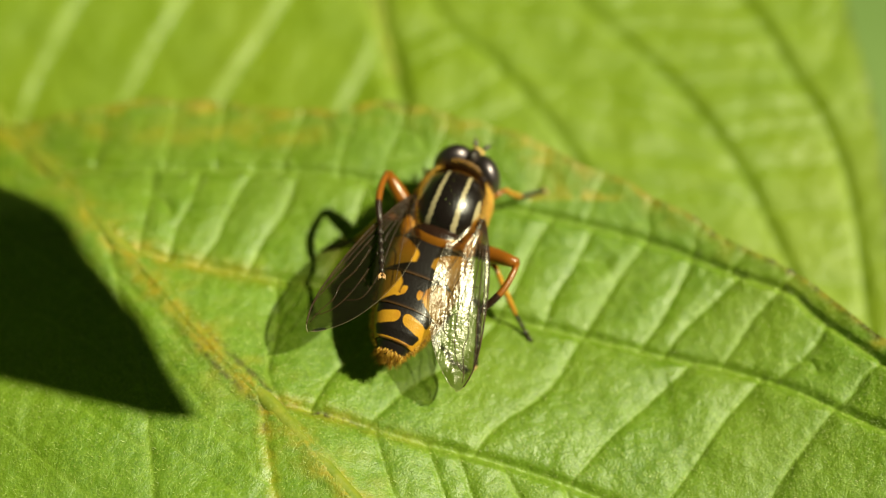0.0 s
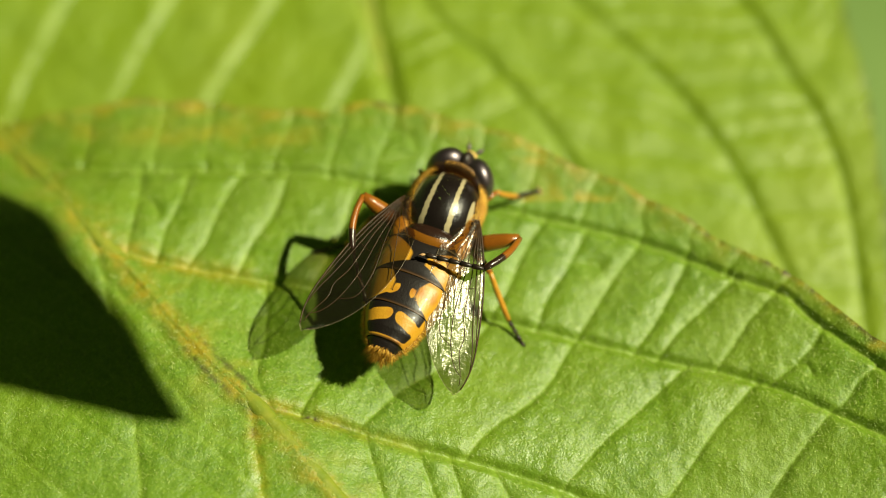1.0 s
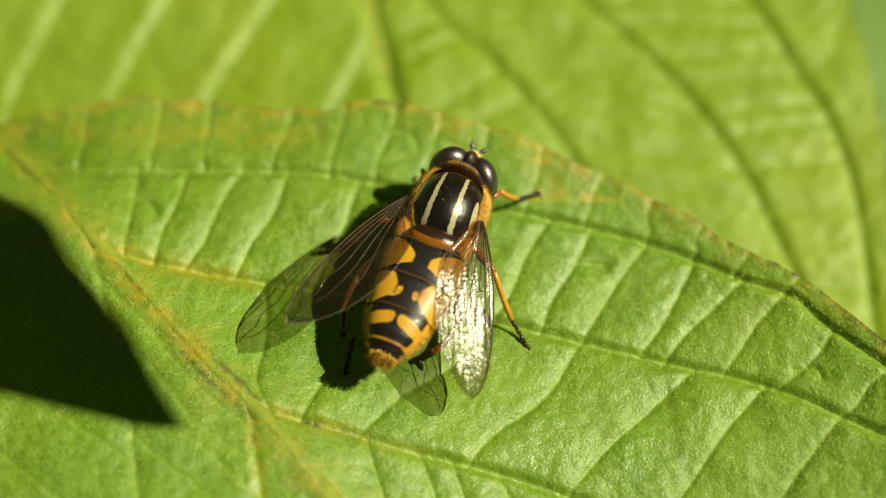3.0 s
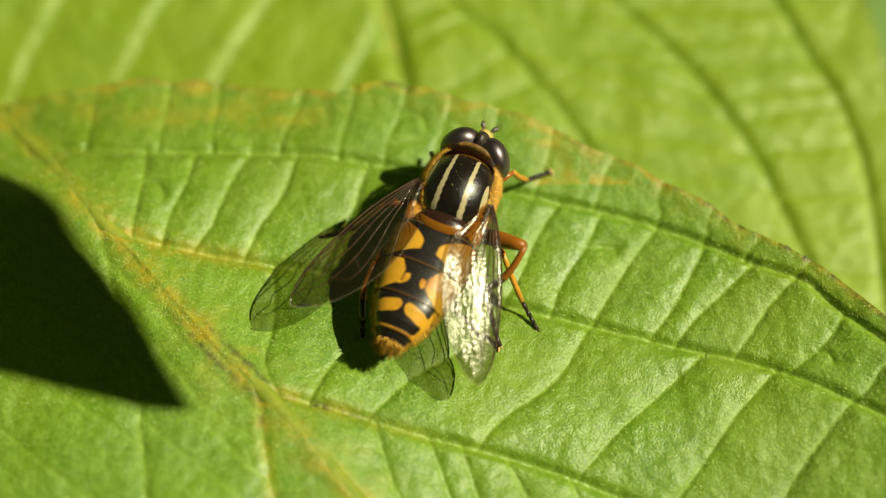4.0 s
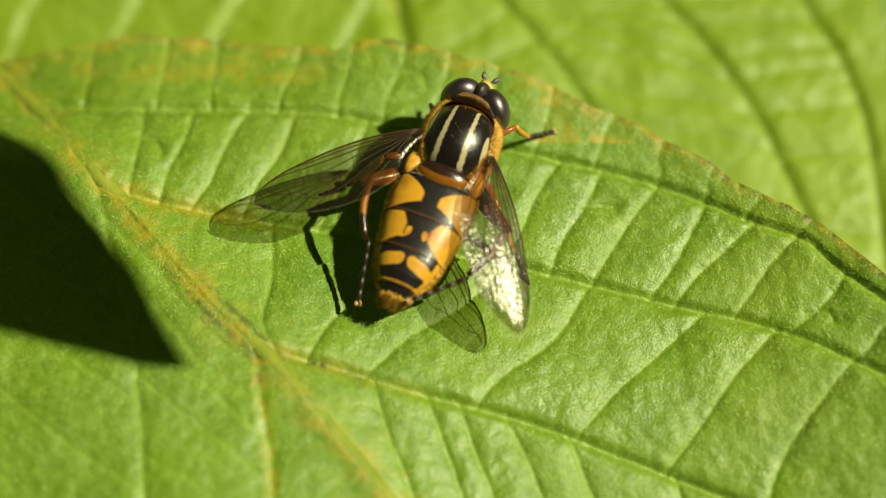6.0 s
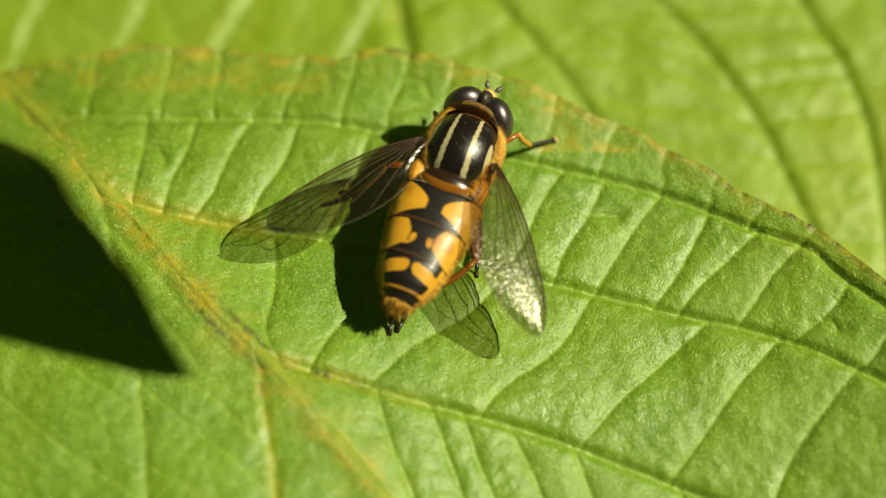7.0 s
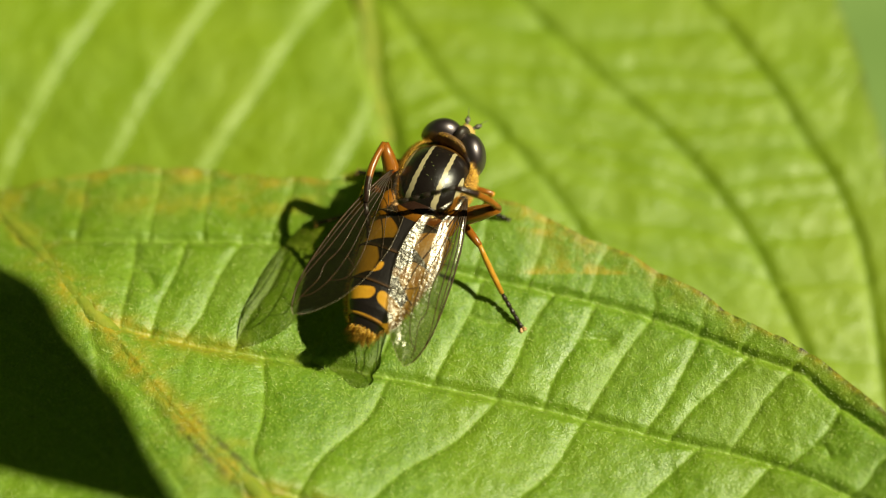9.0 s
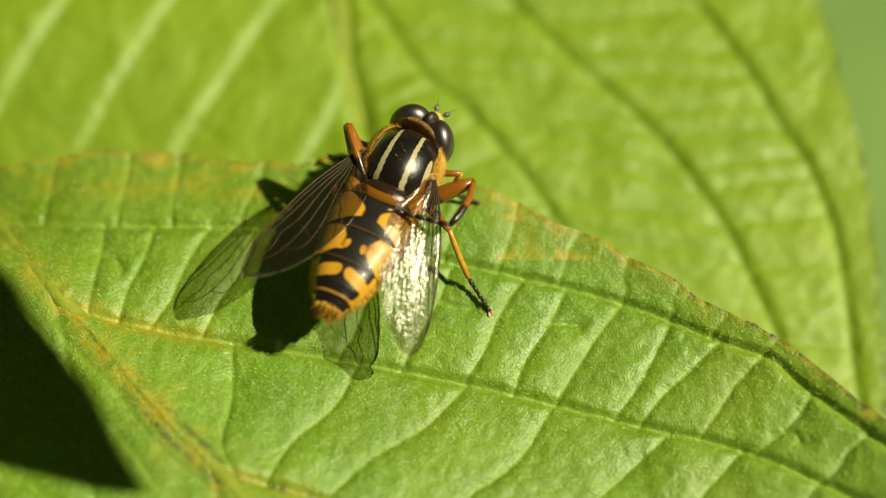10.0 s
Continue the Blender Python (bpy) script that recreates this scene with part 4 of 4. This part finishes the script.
RIGHT_HIND_TOE = [(0, 3.4, -6.4, 1.5), (0.5, 1.4, 3, 5), (1, 1.1, -3.1, 5.2), (1.5, 1.3, -5.6, 4.5), (2, 1.8, -6.3, 4.5), (2.5, 1.6, -9.3, 1.5), (2.7, 0.2, -9, 0.3), (3.8, 5.7, -6.8, 0.2), (4, 3.7, -5.2, 1), (4.5, 4.8, -6.1, 0.3), (5, 3, -1.1, 2), (5.5, 2.7, -4.3, 4), (6.8, -0.4, -9.7, 0.5), (7, -0.4, -9.7, 0.5), (7.2, 6.5, -7.7, 0.2), (7.5, 4.5, -7.1, 0.1), (7.8, 3.1, -6.5, 0.1), (8, 4.8, -6.2, 0.1), (8.5, 2.6, -2.5, 2), (9, -0.7, -2.3, 5.6), (9.5, 1.9, -5, 4.6), (10, 2.1, -2.5, 4.8)]
LEFT_HIND_KNEE = [(0, -3.6, 0.3, 4), (0.5, -4.2, -1.4, 4), (1, -3.7, -1.2, 4.5), (1.5, -3.9, -1.7, 4.5), (2, -4.3, -2.8, 4.5), (2.5, -4.4, -3.1, 4), (2.7, -3.1, -4.5, 3), (3.8, -3.3, -4.4, 3), (4, -2.8, -4.8, 3), (4.5, -2.6, -4.2, 3), (5, -3.8, -3.9, 4), (5.5, -4.2, -2.5, 4), (6.8, -1.7, -5.6, 3), (7, -1.7, -5.6, 3), (7.2, -3, -5, 3), (7.5, -3.2, -5, 3.2), (7.8, -4.4, -4.3, 3), (8, -3, -4.8, 3), (8.5, -3, -0.2, 4.5), (9, -2.7, 0.1, 4.5), (9.5, -1.9, 0.9, 4.2), (10, -2.9, 0.2, 4.2)]
LEFT_HIND_ANKLE = [(0, -3, -2.5, 4.5), (0.5, -4, -4.3, 4), (1, -3.3, -4.3, 4.5), (1.5, -3.5, -4.5, 4.5), (2, -3.6, -5.8, 4.2), (2.5, -4.6, -5.5, 3.5), (2.7, -3.2, -5.9, 2), (3.8, -2.5, -5.6, 3), (4, -2.4, -6.3, 2), (4.5, -2.3, -5.8, 2), (5, -3.6, -5.3, 3.5), (5.5, -3.7, -4.3, 4.2), (6.8, -0.6, -7.9, 1.8), (7, -0.6, -7.9, 1.8), (7.2, -2.1, -6.3, 2), (7.5, -3.2, -6.8, 1.6), (7.8, -3.9, -6.3, 2), (8, -2.5, -6.9, 1.5), (8.5, -2.7, -2.5, 4.5), (9, -2.7, -1.8, 4.5), (9.5, -2.7, -1.3, 4.2), (10, -1.7, -1.2, 4.2)]
LEFT_HIND_TOE = [(0, -2.1, -4.6, 5), (0.5, -3, -7.3, 3.5), (1, -2.1, -5.8, 4), (1.5, -1.9, -6.1, 4), (2, -2.3, -8, 3.6), (2.5, -4.2, -7.8, 2.8), (2.7, -2.5, -9, 0.5), (3.8, -2.6, -7, 1), (4, -2.2, -7.5, 0.5), (4.5, -2.6, -7.5, 0.5), (5, -1.9, -4.7, 3), (5.5, -3.1, -7.8, 4), (6.8, -0.2, -10.2, 0.4), (7, -0.2, -10.2, 0.4), (7.2, -1, -9.3, 0.2), (7.5, -4.3, -9.8, 0.1), (7.8, -5.6, -8.1, 0.1), (8, -2.6, -9.8, 0.1), (8.5, -2.1, -4.1, 4), (9, -2.1, -3.5, 4), (9.5, -2.7, -3.3, 3.8), (10, -0.9, -2.4, 3.8)]
RIGHT_MID_TOE = [(0, 5.8, -4.4, 0.1), (0.5, 5.8, -4.4, 0.1), (1, 5.8, -4.5, 0.1), (1.5, 5.7, -4.4, 0.1), (2, 5.8, -4.4, 0.1), (2.5, 5.7, -4.5, 0.1), (2.7, 5.7, -4.4, 0.1), (3.8, 5.7, -4.4, 0.1), (4, 5.7, -4.3, 0.1), (4.5, 5.7, -4.4, 0.1), (5, 5.7, -4.3, 0.1), (5.5, 5.8, -4.4, 0.1), (5.7, 5.8, -4.4, 0.1), (6.8, 2.4, -5, 0.1), (7, 2.4, -5, 0.1), (7.2, 2.4, -5, 0.1), (7.5, 5.8, -0.2, 0.1), (7.8, 5, 2.1, 0.1), (8, 6.1, -0.6, 0.1), (8.5, 6, -3.6, 0.1), (9, 6.1, -4, 0.1), (9.5, 6.2, -4, 0.1), (10, 6.1, -3.9, 0.1)]
RIGHT_FORE_TOE = [(0, 3.4, 3.9, 0.1), (0.5, 3.2, 4.0, 0.1), (1, 3.4, 4.0, 0.1), (1.5, 3.2, 4.0, 0.1), (2, 3.3, 4.0, 0.1), (2.5, 3.3, 4.0, 0.1), (2.7, 3.3, 3.9, 0.1), (3.8, 3.2, 4.0, 0.1), (4, 3.1, 4.0, 0.1), (4.5, 3.3, 4.0, 0.1), (5, 3.2, 4.0, 0.1), (5.5, 3.4, 3.7, 0.1), (7, 3.3, 3.6, 0.1), (7.2, 3.4, 3.0, 0.1), (7.5, 2.8, 3.6, 0.1), (7.8, 3.1, 5.1, 0.1), (8, 3.3, 3.2, 0.1), (8.5, 3.3, 1.2, 0.1), (9, 3.4, 1.0, 0.1), (9.5, 3.5, 1.0, 0.1), (10, 3.4, 1.1, 0.1)]
LEFT_MID_TOE = [(0, -6.1, -3.2, 0.1), (1, -6.2, -3.2, 0.1), (2, -6.2, -3.2, 0.1), (2.7, -6.2, -3.2, 0.1), (4, -6.2, -3.4, 0.1), (5, -6.1, -3.4, 0.1), (5.5, -6.1, -3.6, 0.1), (7.2, -6.1, -3.8, 0.1), (7.5, -4.7, -4.6, 0.1), (7.8, -5.9, -3.7, 0.1), (8, -4.5, -3.9, 0.1), (8.3, -4.8, -3.4, 0.1), (8.5, -4.9, -4.4, 3.9), (8.7, -5.2, -3.6, 2.5), (9, -5.3, -2.9, 0.1), (9.5, -3.4, -3.8, 2.6), (10, -3.5, -3.7, 0.1)]
LEFT_FORE_TOE = [(0, -2.4, 2.0, 0.1), (7.2, -2.4, 2.0, 0.1), (7.5, -2.3, 2.1, 0.1), (8, -4.8, 1.7, 0.1), (8.5, -4.7, 1.0, 0.1), (9, -4.6, 0.5, 0.1), (10, -4.5, 0.5, 0.1)]
LEFT_WING = [(0, -19), (0.5, -11), (1, -18), (1.5, -16), (2, -11), (2.5, -20), (2.7, -23), (3.8, -25), (4, -26), (4.5, -21), (5, -36), (5.2, -40), (5.5, -19), (5.7, -50), (6.8, -43), (7, -42), (7.2, -39), (7.5, -41), (7.8, -48), (8, -44), (8.3, -44), (8.4, -22), (8.5, -14), (9, -13), (9.5, -12), (10, -19)]
RIGHT_WING = [(0, 17), (0.5, 20), (1, 19), (1.5, 20), (2, 17), (2.5, 16), (2.7, 22), (3.8, 24), (4, 22), (4.5, 16), (5, 13), (5.2, 14), (5.5, 35), (5.7, 34), (6.8, 38), (7, 39), (7.2, 38), (7.5, 40), (7.8, 40), (8, 40), (8.3, 40), (8.4, 22), (8.5, 17), (9, 9), (9.5, 12), (10, 23)]


def at_time(rows, t):
    """The value of a table between its rows."""
    times = [r[0] for r in rows]
    return Vector([float(np.interp(t, times, [r[1 + k] for r in rows])) for k in range(len(rows[0]) - 1)] + [0.0] * (4 - len(rows[0])))


def along(a, b, up):
    """The pose of a limb piece at a that points to b, its bow towards up."""
    y = (b - a).normalized()
    z = (up - y * up.dot(y)).normalized()
    x = y.cross(z)
    m = Matrix((x, y, z)).transposed().to_4x4()
    m.translation = a * MM
    return m


BODY = [
    (0, -0.04, 1.41, -20.2, 2.5), (0.5, -0.05, 1.31, -20.0, 5.6), (1, 0.04, 1.36, -20.1, 7.8), (1.5, 0.06, 1.35, -20.5, 7.5),
    (2, 0.06, 1.38, -20.3, 7.8), (2.5, 0.06, 1.36, -20.0, 8.7), (2.7, 0.06, 1.36, -20.0, 8.7), (3.8, 0.10, 1.42, -21.0, 1.6),
    (4, 0.12, 1.39, -21.1, 1.8), (4.5, 0.09, 1.50, -20.4, 7.2), (5, 0.04, 1.54, -20.4, 5.4), (5.5, 0.16, 1.69, -20.8, 0.0),
    (6.8, 0.17, 1.76, -20.6, 2.8), (7, 0.17, 1.76, -20.6, 2.8), (7.2, 0.17, 1.86, -20.6, 2.8), (7.5, -0.13, 4.11, -15.3, 1.3),
    (7.6, -1.1, 4.9, -6.0, 0.9), (7.7, -1.3, 5.5, -4.5, 0.4),
    (7.8, -1.1, 5.5, -7.5, 0.0), (7.9, -0.95, 5.5, -11.0, -1.6), (8, -0.87, 5.48, -21.3, -3.3), (8.5, -0.74, 6.17, -22.2, -1.9), (9, -0.66, 6.53, -23.1, 1.2),
    (9.5, -0.76, 6.60, -23.3, 7.7), (10, -0.76, 6.56, -23.5, 8.2),
]


def lean(t, unit=1.0):
    """How the body sits over its place: a little to the left of it, the tail raised by some degrees."""
    tail = float(np.interp(t, [r[0] for r in BODY], [r[4] for r in BODY]))
    return Matrix.Translation((-0.25 * unit, 0, 3.2 * unit)) @ Matrix.Rotation(radians(-tail), 4, "X") @ Matrix.Translation((0, 0, -3.2 * unit))


def stretch_joints(which, t):
    """Knee, ankle and toe of a leg, with its true lengths."""
    hip, (fe, ti, ta) = LEGS[which]
    hip = Vector(hip)
    level = lean(t).inverted()
    table = JOINTS[which]
    if len(table) == 3:
        knee, ankle, toe = (level @ at_time(rows, t) for rows in table)
        knee = hip + (knee - hip).normalized() * fe
        ankle = knee + (ankle - knee).normalized() * ti
        toe = ankle + (toe - ankle).normalized() * ta
        return hip, knee, ankle, toe
    toe = level @ at_time(table[0], t)
    out = Vector((toe.x - hip.x, toe.y - hip.y, 0)).normalized()
    ankle = toe - out * ta * 0.93 + Vector((0, 0, ta * 0.36))
    gap = ankle - hip
    d = min(gap.length, (fe + ti) * 0.985)
    way = gap.normalized()
    ankle = hip + way * d
    toe = ankle + (toe - ankle).normalized() * ta
    rise = (Vector((0, 0, 1)) - way * way.z).normalized()
    s = (fe * fe - ti * ti + d * d) / (2 * d)
    knee = hip + way * s + rise * math.sqrt(max(fe * fe - s * s, 0.0))
    return hip, knee, ankle, toe


JOINTS = {
    "right_hind": (RIGHT_HIND_KNEE, RIGHT_HIND_ANKLE, RIGHT_HIND_TOE),
    "left_hind": (LEFT_HIND_KNEE, LEFT_HIND_ANKLE, LEFT_HIND_TOE),
    "right_mid": (RIGHT_MID_TOE,),
    "left_mid": (LEFT_MID_TOE,),
    "right_fore": (RIGHT_FORE_TOE,),
    "left_fore": (LEFT_FORE_TOE,),
}


def spread(s, turn, t):
    """The tilt of a wing: the wider it opens, the flatter it lies; a closed one stays down when the tail is raised."""
    if s < 0:
        return pose(0, 0, 0, -1, 6, 0)
    wide = min(max((turn - 24) / 14, 0.0), 1.0)
    tail = float(np.interp(t, [r[0] for r in BODY], [r[4] for r in BODY]))
    return pose(0, 0, 0, 3.5 + tail * (1 - wide), 8 - 3 * wide, 0)


HEAD_TURN = [(0, -7), (2.5, -7), (4, -5), (4.5, -6), (5.5, -6), (7, -6), (7.5, -6), (8, -7), (8.5, -14), (9, -14), (9.5, -15), (10, -15)]
ABDOMEN_TURN = [(0, -1.5), (0.5, -0.5), (1, -2), (1.5, -1.5), (2, -4.5), (2.5, -2), (4, -2.5), (4.5, -1.5), (5, -3), (5.5, -1.5), (7, -0.5), (7.5, 0.5), (8, -1.5), (8.5, -2.5), (9, -1), (9.5, -3.5), (10, -0.5)]


def about(x, y, z, turn):
    """A turn of some degrees about an upright line through a place (mm)."""
    return pose(x * MM, y * MM, z * MM, 0, 0, turn) @ pose(-x * MM, -y * MM, -z * MM)


def motions():
    walk(FLY, [(t, pose(x * MM, y * MM, 0.0001, 0, 0, turn) @ lean(t, MM)) for t, x, y, turn, tail in BODY])
    walk(HEAD, [(t, pose(0.06 * MM, 0.18 * MM, 0) @ about(0, 1.5, 3.4, turn)) for t, turn in HEAD_TURN])
    walk(ABDOMEN, [(t, about(0, -2.0, 3.2, turn)) for t, turn in ABDOMEN_TURN])
    for s, rows in ((-1, LEFT_WING), (1, RIGHT_WING)):
        walk(WINGS[s], [(t, pose(s * 1.62 * MM, -0.55 * MM, 4.2 * MM, 0, 0, turn) @ spread(s, turn, t)) for t, turn in rows])
    for which, (femur, tibia, tarsus) in LEG_PARTS.items():
        times = sorted({r[0] for rows in (*JOINTS[which], BODY) for r in rows})
        made = [(t, stretch_joints(which, t)) for t in times]
        bow = Vector((0.3 if "right" in which else -0.3, 0, 1))
        walk(femur, [(t, along(h, k, bow)) for t, (h, k, a, e) in made])
        walk(tibia, [(t, along(k, a, (h + a) / 2 - k)) for t, (h, k, a, e) in made])
        walk(tarsus, [(t, along(a, e, Vector((0, 0, 1)) + (k - a).normalized())) for t, (h, k, a, e) in made])


motions()
